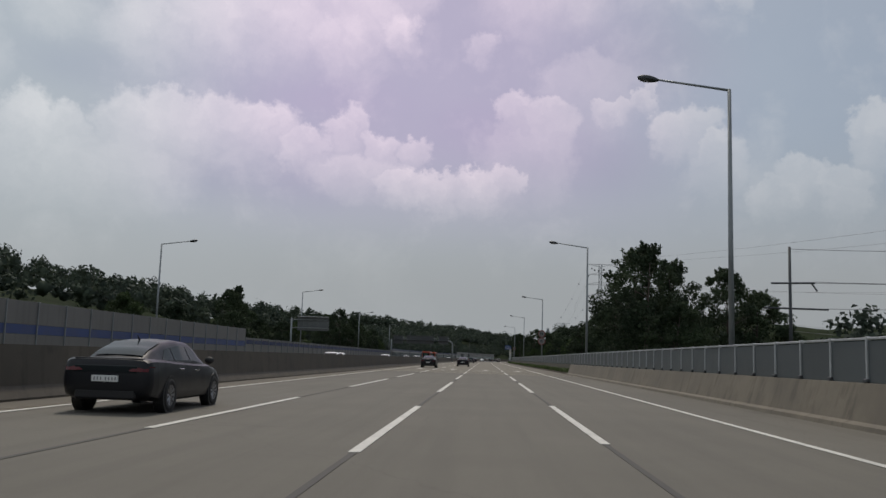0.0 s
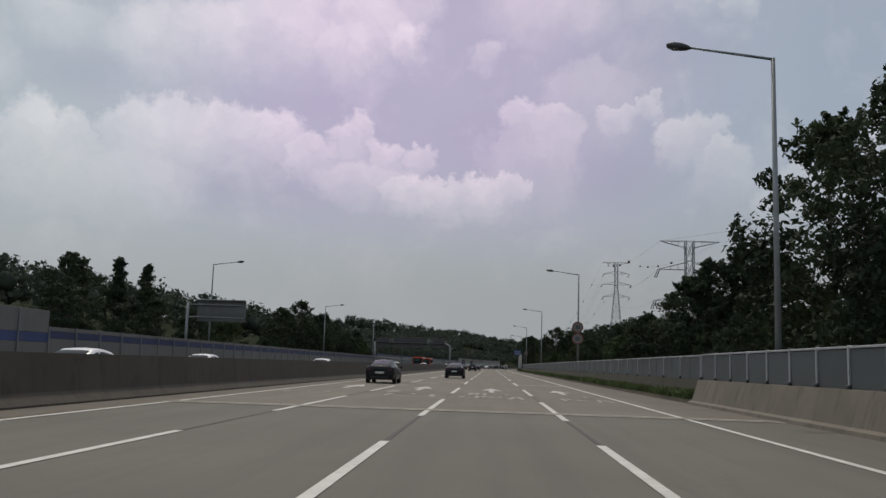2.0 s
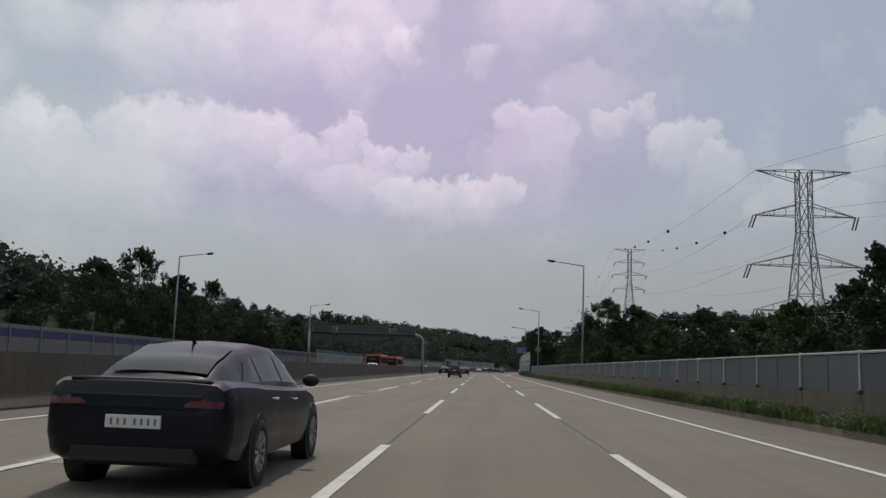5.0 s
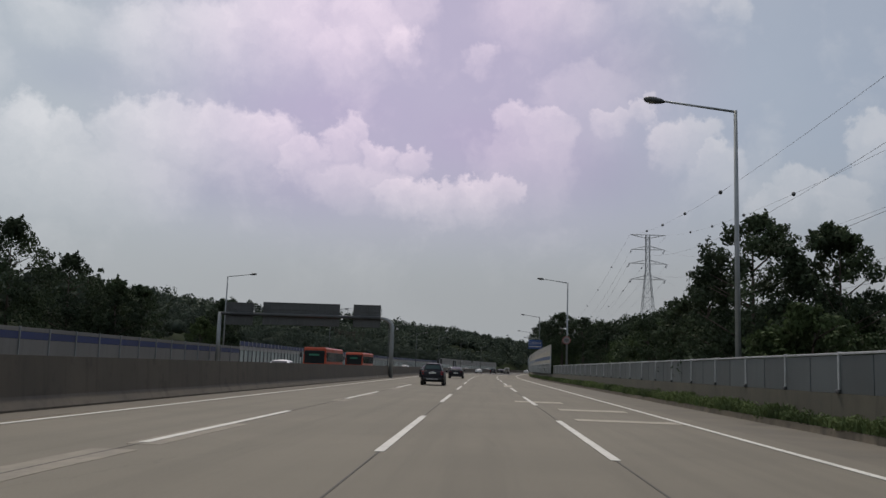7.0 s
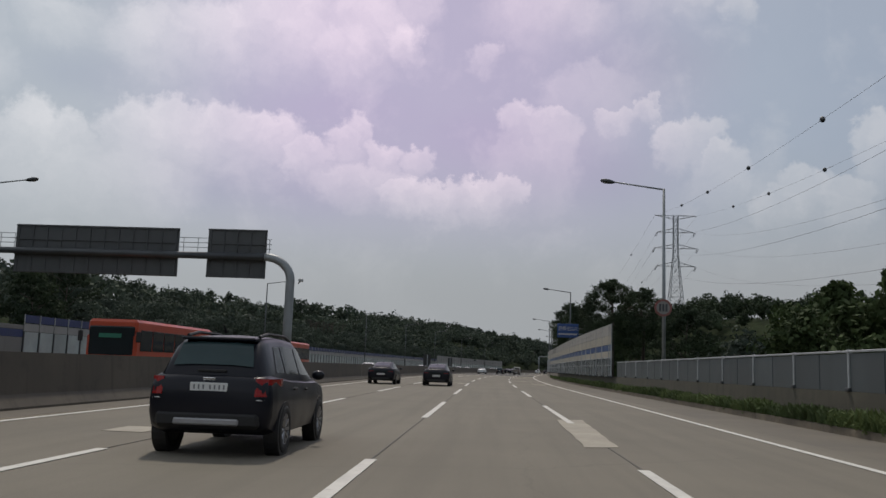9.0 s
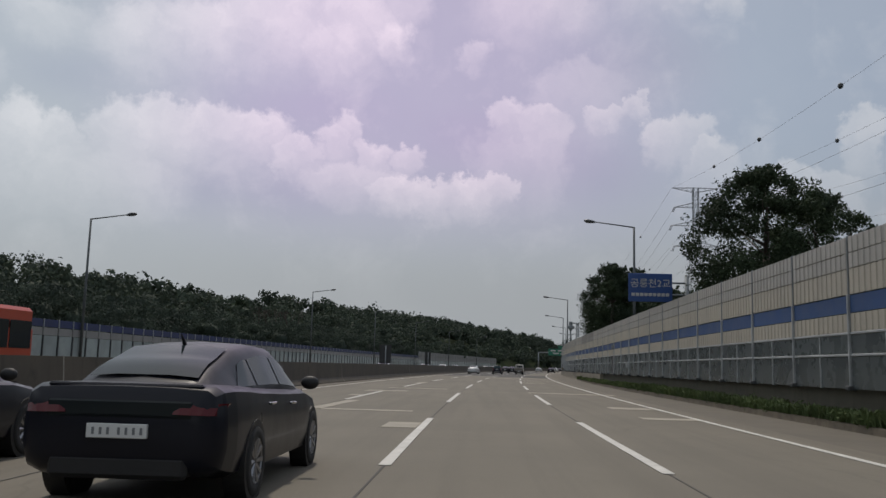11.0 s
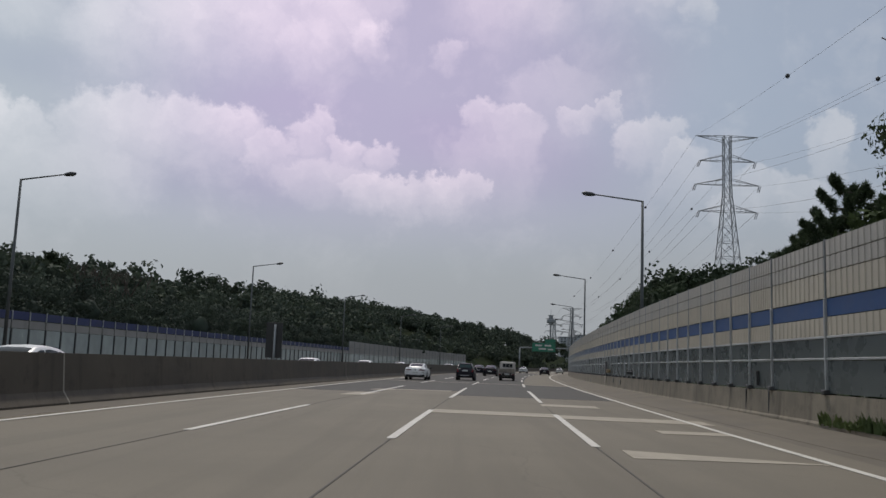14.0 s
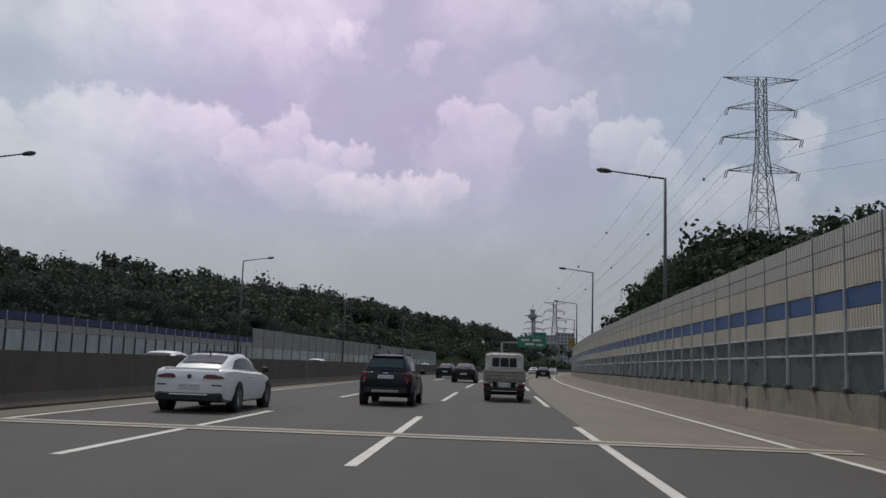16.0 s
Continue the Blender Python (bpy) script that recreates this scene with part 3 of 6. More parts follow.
def noise_barrier():
    thing = tagged(new("noise_barrier"), "tall beige noise barrier with a blue band and smoky lower sheets", "noise barrier")
    step = 2.0
    post = box_mesh("post", (0.09, 0.062, 2.4), STEEL, 0.012)
    # darker steel above the blue band stands for the shadow in the post recess
    upper = box_mesh("upper_post", (0.06, 0.045, 1.49), POLE, 0.008)
    foot = box_mesh("foot_plate", (0.24, 0.22, 0.12), DARKSTEEL, 0.02)
    w = step - 0.1

    def sheet(name, z0, z1, mat, ribs, thick=0.05):
        bm = bmesh.new()
        x = -thick / 2
        line = [(thick / 2, -w / 2), (x, -w / 2)]
        for k in range(ribs):
            y, h = -w / 2 + w * (k + 0.5) / ribs, w / ribs * 0.28
            line += [(x, y - h - 0.012), (x - 0.024, y - h), (x - 0.024, y + h), (x, y + h + 0.012)]
        line += [(x, w / 2), (thick / 2, w / 2)]
        low = [bm.verts.new((px_, py_, z0 + 0.012)) for px_, py_ in line]
        high = [bm.verts.new((px_, py_, z1 - 0.012)) for px_, py_ in line]
        n = len(line)
        for i in range(n):
            bm.faces.new((low[i], high[i], high[(i + 1) % n], low[(i + 1) % n]))
        bm.faces.new(high)
        bm.faces.new(low[::-1])
        bmesh.ops.triangulate(bm, faces=[f for f in bm.faces if len(f.verts) > 4])
        return joined(bm, name, mat)

    kinds = [sheet("lower_sheet", 0.96, 1.78, PANEL_SMOKE, 0), sheet("upper_sheet", 1.84, 2.33, PANEL_SMOKE, 0), sheet("beige_panel", 2.38, 2.86, BEIGE, 12),
             sheet("blue_panel", 2.86, 3.32, BLUE, 0), sheet("beige_panel", 3.32, 3.98, BEIGE, 12), sheet("louvred_panel", 3.98, 4.38, LOUVRE, 12), sheet("louvred_panel", 4.38, 4.80, LOUVRE, 12)]
    sooty = {z: sheet("louvred_panel", z, z + h, SOOTY, 12) for z, h in ((3.98, 0.40), (4.38, 0.42))}
    rail = box_mesh("rail", (0.09, w, 0.06), STEEL, 0.01)
    mullion = box_mesh("mullion", (0.08, 0.05, 1.38), STEEL, 0.008)
    y = 292.8
    k = 0
    while y < 640:
        d = wall_d(y)
        step = 1.185 if y < 293 else 4.015 if y < 382 else 2.11 if y < 401 else 2.04 if y < 425 else 2.03
        wide = Matrix.Diagonal((1, (step - 0.1) / w, 1, 1))
        lean = math.degrees(math.atan((wall_d(y + 2) - wall_d(y - 2)) / -4))
        p = part("post", post, thing, "", pose_at(d - 0.03, y, 0.93))
        mid = pose_at((d + wall_d(y + step)) / 2 + 0.02, y + step / 2, 0.0, lean) @ wide
        part("foot_plate", foot, p)
        part("upper_post", upper, thing, "thin upper post, darkened for the shadow of its recess", pose_at(d - 0.01, y, 3.332))
        for one in kinds:
            if k < 150 or one.name.startswith(("blue", "louvred", "lower")):
                if one in kinds[-2:] and 361 < y < 372:
                    part("louvred_panel", sooty[3.98 if one is kinds[-2] else 4.38], thing, "louvred panel streaked with dark soot", mid)
                else:
                    part(one.name.split(".")[0], one, thing, "", mid)
        part("rail", rail, thing, "", mid @ pose(-0.02, 0, 1.78))
        part("rail", rail, thing, "", mid @ pose(-0.02, 0, 2.325))
        if step > 3 and not 345 < y < 347:
            part("mullion", mullion, thing, "", pose_at(d, y + step / 2, 0.95))
        y += step
        k += 1
    part("service_door", box_mesh("service_door", (0.05, 1.0, 1.0), SIGN_DARK, 0.01), thing, "dark steel service door", pose_at(wall_d(422.1) - 0.09, 422.1, 0.98))
    part("cable_box", box_mesh("cable_box", (0.2, 1.1, 0.24), OCHRE, 0.02), thing, "dusty yellow cable box", pose_at(wall_d(419.8) - 0.16, 419.8, 1.18))
    part("repair", box_mesh("repair", (0.05, 0.9, 0.85), PATCH, 0.02), thing, "pale broken concrete repair", pose_at(wall_d(422.3) - 0.12, 422.3, 0.10))
    part("conduit_plate", box_mesh("conduit_plate", (0.04, 0.35, 0.28), SIGN_BACK, 0.01), thing, "small grey conduit plate", pose_at(wall_d(417.0) - 0.12, 417.0, 0.55))
    part("conduit_plate", box_mesh("conduit_plate", (0.04, 0.22, 0.3), SIGN_BACK, 0.01), thing, "small grey conduit plate", pose_at(wall_d(413.1) - 0.12, 413.1, 0.5))
    part("conduit_plate", box_mesh("conduit_plate", (0.04, 0.3, 0.3), SIGN_BACK, 0.01), thing, "small grey conduit plate", pose_at(wall_d(435.8) - 0.13, 435.8, 0.28))
    box_ = part("cable_box", box_mesh("cable_box", (0.31, 0.12, 0.25), SIGN_DARK, 0.02), thing, "small dark blue box with a pale stripe", pose_at(7.84, 408.4, 1.15))
    part("stripe", box_mesh("stripe", (0.28, 0.01, 0.05), SIGN_WHITE, 0.0), box_, "", pose(0, -0.068, 0.16))
    part("service_door", box_mesh("service_door", (0.06, 0.85, 1.38), SIGN_DARK, 0.01), thing, "narrow dark service opening in the smoky sheets", pose_at(wall_d(346.7) - 0.04, 346.7, 0.95))
    part("notice_plate", box_mesh("notice_plate", (0.03, 1.2, 0.3), SIGN_BACK, 0.005), thing, "small grey notice plate on the blue band", pose_at(wall_d(347.1) - 0.06, 347.1, 2.9))
    part("repair", box_mesh("repair", (0.02, 0.45, 0.36), SIGN_BACK, 0.004), thing, "pale sheet fixed over a hole", pose_at(wall_d(340.9) - 0.05, 340.9, 1.36))
    for q in (382.5, 384.7):
        part("joint_strip", box_mesh("joint_strip", (0.03, 0.05, 0.66), DARKSTEEL, 0.004), thing, "dark joint in the concrete base", pose_at(wall_d(q) - 0.085, q, 0.26))
    p = at(8.68, 338.4)
    part("junction_box", box_mesh("junction_box", (0.12, 0.45, 0.4), STEEL, 0.02), thing, "grey junction box", pose(p.x, p.y, 1.45, 0, 0, -1.9))


noise_barrier()


def kilometre_plate():
    thing = tagged(new("kilometre_plate"), "small black kilometre plate with white digits on the noise barrier", "road sign")
    m_ = pose_at(8.42, 383.6, 1.05)
    part("board", box_mesh("board", (0.42, 0.03, 0.44), SIGN_DARK, 0.01), thing, "", m_)
    part("digits", text_mesh("58", 0.26, SIGN_WHITE), thing, "white digits", m_ @ pose(0, -0.025, 0.23, 90, 0, 0))
    part("digits", text_mesh("5", 0.24, SIGN_WHITE), thing, "white digit", m_ @ pose(0.06, -0.025, 0.03, 90, 0, 0))
    part("bracket", box_mesh("bracket", (0.3, 0.03, 0.05), STEEL, 0.005), thing, "", m_ @ pose(0.3, 0.035, 0.2))


def left_noise_barrier(y0, y1, label, rows, step, post_h, fence=None):
    thing = tagged(new("noise_barrier"), label, "noise barrier")
    post = box_mesh("post", (0.14, 0.085, post_h), DARKSTEEL if fence else POLE, 0.012)
    thin = box_mesh("fence_post", (0.06, 0.05, 0.6), STEEL, 0.006)
    w = step - 0.12
    kinds = [(n, box_mesh(n, (0.06, w, z1 - z0 - 0.02), mat, 0.005), z0) for n, z0, z1, mat in rows]
    y = y0
    while y < y1 - 0.1:
        part("post", post, thing, "", pose_at(-30.45, y, 0))
        if fence:
            part("fence_post", thin, thing, "thin pale post of the blue fence", pose_at(-30.45, y, fence))
        for n, me, z0 in kinds:
            part(n, me, thing, "", pose_at(-30.5, y + step / 2, z0))
        y += step


sweep("left_parapet", [(-30.9, -0.1), (-30.85, 1.0), (-30.55, 1.0), (-30.25, -0.1)], Y0, 700, MEDIAN, label="grey concrete parapet of the opposite carriageway", category="barrier")
left_noise_barrier(-31.5, 108.5, "tall grey noise barrier with a blue band beyond the median",
                   [("lower_panel", 1.0, 1.95, LEFT_GREY), ("blue_panel", 1.95, 2.6, BLUE_LEFT), ("upper_panel", 2.6, 4.15, LEFT_GREY)], 4.0, 4.15)
left_noise_barrier(108.5, 284.5, "lower grey noise barrier with a dark blue top band",
                   [("lower_panel", 1.0, 2.25, LEFT_GREY), ("blue_panel", 2.25, 2.75, BLUE_DARK), ("upper_panel", 2.75, 3.05, LEFT_GREY)], 4.0, 3.05)
left_noise_barrier(284.5, 506.5, "pale acrylic noise barrier with grey top and blue fence",
                   [("acrylic_sheet", 1.0, 2.63, LEFT_GLASS), ("grey_panel", 2.63, 3.17, LEFT_PALE), ("blue_panel", 3.2, 3.73, BLUE_DARK)], 2.0, 2.63, 3.15)
left_noise_barrier(506.5, 640, "higher plain grey noise barrier past the acrylic one",
                   [("acrylic_sheet", 1.0, 2.63, LEFT_GLASS), ("grey_panel", 2.63, 3.7, LEFT_PALE), ("grey_panel", 3.7, 4.85, LEFT_PALE)], 4.0, 4.85)

# ---- street lamps ----


def street_lamp(steel, words, reach=3.3, tall=11.45):
    """Tapered pole with a rising arm to -x and a cobra head."""
    thing = tagged(new("street_lamp"), words, "street lamp", "street lamps")
    bm = bmesh.new()
    tube(bm, (0, 0, 0.02), (0, 0, tall), 0.12, 0.07, 10)
    part("pole", joined(bm, "pole", steel, True), thing)
    bm = bmesh.new()
    box(bm, -0.22, 0.22, -0.22, 0.22, 0, 0.06, 0.01)
    tube(bm, (0, 0, 0.05), (0, 0, 0.5), 0.16, 0.14, 10)
    part("base", joined(bm, "base", steel), thing)
    bm = bmesh.new()
    tube(bm, (0.05, 0, tall - 0.05), (-reach + 0.5, 0, tall + 0.33), 0.05, 0.04, 8)
    part("arm", joined(bm, "arm", steel, True), thing)
    bm = bmesh.new()
    r = bmesh.ops.create_uvsphere(bm, u_segments=12, v_segments=8, radius=0.5)
    for v in bm.verts:
        x = v.co.x
        v.co = Vector((x * 0.85, v.co.y * (0.34 - 0.12 * x), v.co.z * (0.24 - 0.10 * x) - (0.02 if v.co.z < 0 else 0)))
    bmesh.ops.transform(bm, matrix=pose(-reach + 0.22, 0, tall + 0.36, 0, 7, 0), verts=bm.verts)
    head = part("head", joined(bm, "head", DARKSTEEL, True), thing, "dark rounded lamp head")
    bm = bmesh.new()
    box(bm, -reach + 0.02, -reach + 0.36, -0.1, 0.1, tall + 0.24, tall + 0.28, 0.015)
    part("lens", joined(bm, "lens", LAMP_GLASS), head)
    return thing


lamp = street_lamp(POLE, "tall grey steel street lamp with one long arm")
dark_lamp = street_lamp(POLE_DARK, "tall dark street lamp with one long arm")
for d, y, tall in ((9.15, 31.4, 1.035), (9.15, 77.9, 1.02), (9.4, 143.9, 0.995), (9.3, 209.5, 1.0), (9.35, 276.7, 1.0), (9.49, 340.7, 0.985), (8.24, 406.3, 0.975), (8.22, 451.6, 0.975), (8.28, 497.2, 0.985), (8.3, 541, 0.985), (8.3, 585, 0.985), (8.3, 629, 0.985)):
    copy_thing(lamp if y < 300 else dark_lamp, pose_at(d, y)).scale.z = tall
for d, y, tall in ((-31.3, 31, 0.99), (-31.25, 80, 0.985), (-31.3, 145.5, 1.02), (-31.1, 212, 1.0), (-30.85, 278.8, 0.98), (-30.3, 341.5, 1.0), (-29.4, 406.2, 1.02), (-29.4, 452.3, 1.025), (-30.2, 500.9, 1.06), (-30.2, 550, 1.04), (-30.2, 600, 1.04)):
    copy_thing(lamp if y < 300 else dark_lamp, pose_at(d, y, 0.0, 180)).scale.z = tall
lamp.matrix_basis = pose_at(9.2, -22)
dark_lamp.matrix_basis = pose_at(8.3, 673)

# ---- grass verge ----
sweep("verge_kerb", [(8.26, -0.05), (8.29, 0.17), (8.46, 0.19), (8.48, -0.05)], 86.2, 379, KERB, label="low stained concrete kerb along the verge", category="kerb")
sweep("verge_soil", [(8.48, -0.05), (8.48, 0.17), (8.8, 0.25), (9.02, 0.25), (9.02, -0.05)], 86.2, 379, SOIL, label="earth bed of the grass verge", category="verge")


def blades(name, count, y0, y1, d0, d1, z, tall, mat, label):
    """Tufts of bent blades in one mesh."""
    rng = np.random.default_rng(4)
    verts, faces = [], []
    for _ in range(count):
        y = y0 + (y1 - y0) * rng.random()
        lump = 0.65 + 0.55 * noise.noise((y * 0.5, 1.7, 0.0)) + 0.3 * noise.noise((y * 2.1, 7.7, 0.0))
        d = d0 + (d1 - d0) * rng.random()
        h = tall * max(0.25, lump) * (0.6 + 0.7 * rng.random())
        a, lean, w = rng.random() * math.tau, 0.9 * h * rng.random(), 0.022 + 0.04 * rng.random()
        p = at(d, y, z)
        u = Vector((math.cos(a), math.sin(a), 0)) * w
        f = Vector((-math.sin(a), math.cos(a), 0)) * lean
        k = len(verts)
        verts += [p - u, p + u, p + f * 0.4 + u * 0.8 + Vector((0, 0, h * 0.6)), p + f * 0.4 - u * 0.8 + Vector((0, 0, h * 0.6)), p + f + Vector((0, 0, h))]
        faces += [(k, k + 1, k + 2, k + 3), (k + 3, k + 2, k + 4)]
    return tagged(new(name, mesh_of(name, verts, faces, mat)), label, "grass", "", "stuff")


blades("grass", 80000, 86.7, 378.6, 8.28, 9.0, 0.19, 0.38, GRASS, "rough green grass on the narrow roadside verge")

# ---- road marks ----


def flat_shape(name, pts, y0, d0, mat, label, z=0.0118):
    """A flat painted shape from (d, y) points, 4 mm thick."""
    bm = bmesh.new()
    top = [bm.verts.new(at(d0 + d, y0 + y, z)) for d, y in pts]
    low = [bm.verts.new(at(d0 + d, y0 + y, z - 0.005)) for d, y in pts]
    bm.faces.new(top)
    n = len(pts)
    for i in range(n):
        bm.faces.new((top[i], low[i], low[(i + 1) % n], top[(i + 1) % n]))
    bmesh.ops.triangulate(bm, faces=[f for f in bm.faces if len(f.verts) > 4])
    return tagged(new(name, joined(bm, name, mat)), label, "road marking", "", "structure")


def lane_arrow(d0):
    """A straight arrow: shaft and head meet edge to edge."""
    bm = bmesh.new()
    for z in (0.0118,):
        def v(d, y):
            return bm.verts.new(at(d0 + d, 92.6 + y, z))
        a, b, c, d = v(-0.13, 0), v(0.13, 0), v(0.13, 3.3), v(-0.13, 3.3)
        bm.faces.new((a, b, c, d))
        l, r, t = v(-0.54, 3.1), v(0.54, 3.1), v(0.0, 7.5)
        bm.faces.new((c, r, t))
        bm.faces.new((d, c, t))
        bm.faces.new((l, d, t))
    tagged(new("lane_arrow", joined(bm, "lane_arrow", ARROW)), "white straight arrow painted on the lane", "road marking", "lane arrows", "structure")


for lane in (-7.1, -3.48, 0.15, 3.7):
    lane_arrow(lane)
BARS = ((-0.43, 0.42, 88.95, 89.35, 0), (-0.43, 0.42, 87.75, 88.1, 0), (-0.43, -0.25, 88.11, 88.94, 0), (0.24, 0.42, 88.11, 88.94, 0), (-0.12, 0.08, 87.1, 87.7, 0), (-0.41, 0.36, 86.6, 87.0, 0),
        (-0.40, 0.37, 85.9, 86.3, 0), (-0.70, -0.52, 86.1, 89.05, 0), (-1.33, -0.87, 86.0, 86.3, 0), (-1.35, -1.15, 86.9, 88.0, 0.05), (-1.2, -0.93, 88.5, 88.9, 0), (-1.05, -0.84, 90.2, 92.8, 0),
        (-0.77, -0.58, 90.35, 92.95, 0), (-0.40, -0.22, 90.2, 93.2, 0), (0.60, 0.80, 86.1, 89.0, 0.25), (1.15, 1.35, 86.2, 89.0, -0.15), (0.45, 1.0, 90.8, 91.1, 0.1), (0.62, 0.78, 91.3, 92.4, 0.0))
for lane in (-7.1, -3.48, 0.15, 3.7):
    # worn lettering: broken plain bars
    rngl = random.Random(int(lane * 10) + 93)
    for d0, d1, y0, y1, lean in BARS:
        if lane == 0.15 or rngl.random() < 0.45:
            j = [rngl.uniform(-0.03, 0.03) for _ in range(4)]
            pts = [(d0 + j[0], y0 + j[1]), (d1 + j[2], y0 + j[3]), (d1 + lean + j[1], y1 + j[0]), (d0 + lean + j[3], y1 + j[2])]
            flat_shape("worn_letter_bar", pts, -1.8, lane, FADED, "faded white bar of lane lettering")


def patch(pts, mat=None):
    """A cream mortar repair with uneven edges, from four (d, y) corners."""
    rng = random.Random(int(pts[0][1] * 10) + int(pts[0][0] * 7))
    out = []
    for (d0, y0), (d1, y1) in zip(pts, pts[1:] + pts[:1]):
        n = max(1, int(math.hypot(d1 - d0, y1 - y0) / 0.6))
        out += [(d0 + (d1 - d0) * i / n + rng.uniform(-0.02, 0.02), y0 + (y1 - y0) * i / n + rng.uniform(-0.025, 0.025)) for i in range(n)]
    flat_shape("repair_patch", out, 0, 0, mat or PATCH, "cream mortar repair across the concrete slabs", 0.0045 if mat else 0.0085)


def band(d0, d1, y0, y1, skew=0.0):
    patch([(d0, y0), (d1, y0 + skew), (d1, y1 + skew), (d0, y1)])


for row in ((2.05, 5.2, 111.8, 112.8), (-5.1, -3.4, 108.8, 109.8), (-3.7, -1.6, 115.0, 115.9), (1.67, 2.2, 114.9, 116.6), (-7.0, -5.6, 114.4, 115.6, 0.9), (-5.7, -4.9, 119.8, 121.6, 0.6),
            (2.25, 3.6, 182.2, 183.2), (1.28, 3.25, 213.0, 214.7), (2.55, 4.85, 206.7, 208.0), (2.5, 5.3, 200.7, 201.7), (-6.6, -5.85, 243.5, 244.7),
            (-2.48, -1.75, 297.8, 299.5), (3.85, 5.25, 309.0, 310.5), (3.9, 5.45, 303.3, 304.3),
            (-4.9, -2.35, 303.9, 304.5), (1.8, 6.05, 324.8, 326.1, -0.9), (-6.2, -4.2, 321.4, 322.9, 0.4), (-5.95, -5.45, 315.3, 316.4), (-5.8, -2.6, 327.5, 328.4, 0.2),
            (2.25, 3.8, 351.9, 353.1), (2.17, 3.95, 357.7, 358.8), (1.52, 5.4, 363.4, 364.5),
            (-1.6, 1.9, 380.5, 382.3, -0.3), (1.87, 3.85, 387.2, 389.1, -0.3), (2.0, 5.95, 379.8, 381.6, -0.4), (3.85, 5.5, 375.6, 376.6), (-4.95, -2.15, 399.8, 400.7, 0.6), (-5.9, -4.85, 398.2, 400.0, 0.9)):
    band(*row)
for quad in ([(1.54, 243.9), (2.14, 244.2), (2.4, 252.4), (1.69, 252.0)], [(-5.4, 304.3), (-4.94, 304.4), (-4.74, 310.5), (-5.12, 310.4)], [(-5.75, 341.0), (-5.2, 341.6), (-5.15, 346.5), (-5.6, 346.3)],
             [(-5.5, 355.6), (-5.15, 355.9), (-5.2, 357.6), (-5.55, 357.2)], [(2.3, 369.8), (4.0, 369.9), (5.6, 370.0), (2.31, 371.2)], [(-6.1, 391.0), (-5.1, 391.0), (-4.9, 394.5), (-5.9, 394.6)]):
    patch(quad)
# old paint ground off along the second line, and the bridge joints
for y in range(100, 232, 6):
    rngp = random.Random(y)
    if rngp.random() < 0.6:
        e = rngp.uniform(-0.1, 0.1)
        f = y + rngp.uniform(2, 5.4)
        patch([(-5.58 + e, y), (-4.98, y), (-4.98, f), (-5.58 + e, f)], WORN)


def expansion_joint(y):
    thing = tagged(new("expansion_joint"), "steel bridge joint with two pale mortar bands", "bridge joint", "", "structure")
    for a, b, mat, n in ((-0.42, -0.12, PATCH, "mortar_band"), (-0.12, 0.12, SEAM, "rubber_seal"), (0.12, 0.42, PATCH, "mortar_band")):
        v, f = [], []
        for d in (-9.2, -4.5, 0, 4.5, 9.0):
            v += [at(d, y + a, 0.014), at(d, y + b, 0.014)]
        f = [(2 * i, 2 * i + 2, 2 * i + 3, 2 * i + 1) for i in range(4)]
        me = mesh_of(n, v, f, mat)
        part(n, me, thing)


expansion_joint(74.5)
expansion_joint(422.85)

# ---- steel gantry and signs ----


def sign_board(w, h, thing, m_, label="", back=None):
    """A board in the x-z plane, seen from its ribbed back at -y."""
    back = back or SIGN_BACK
    board = part("sign_board", box_mesh("sign_board", (w, 0.04, h), back, 0.005), thing, label, m_)
    n = int(w / 0.75)
    rib = box_mesh("rib", (0.06, 0.05, h - 0.1), back, 0.004)
    for k in range(n + 1):
        part("rib", rib, board, "", pose(-w / 2 + 0.15 + k * (w - 0.3) / max(1, n), -0.046, 0.05))
    rail = box_mesh("rail", (w, 0.065, 0.06), back, 0.004)
    for z in (0.03, h * 0.36, h * 0.68, h - 0.09):
        part("rail", rail, board, "", pose(0, -0.056, z))
    return board


def bent_tube(bm, pts, r0, r1, seg=14):
    """One round pipe through all the points, with no caps inside."""
    rings = []
    for i, p in enumerate(pts):
        way = (pts[min(i + 1, len(pts) - 1)] - pts[max(i - 1, 0)]).normalized()
        side = way.cross(Vector((0, 1, 0))).normalized()
        up = side.cross(way)
        r = r0 + (r1 - r0) * i / (len(pts) - 1)
        rings.append([bm.verts.new(p + (side * math.cos(k * math.tau / seg) + up * math.sin(k * math.tau / seg)) * r) for k in range(seg)])
    for a, b in zip(rings, rings[1:]):
        for k in range(seg):
            bm.faces.new((a[k], a[(k + 1) % seg], b[(k + 1) % seg], b[k]))
    bm.faces.new(rings[0])
    bm.faces.new(rings[-1][::-1])


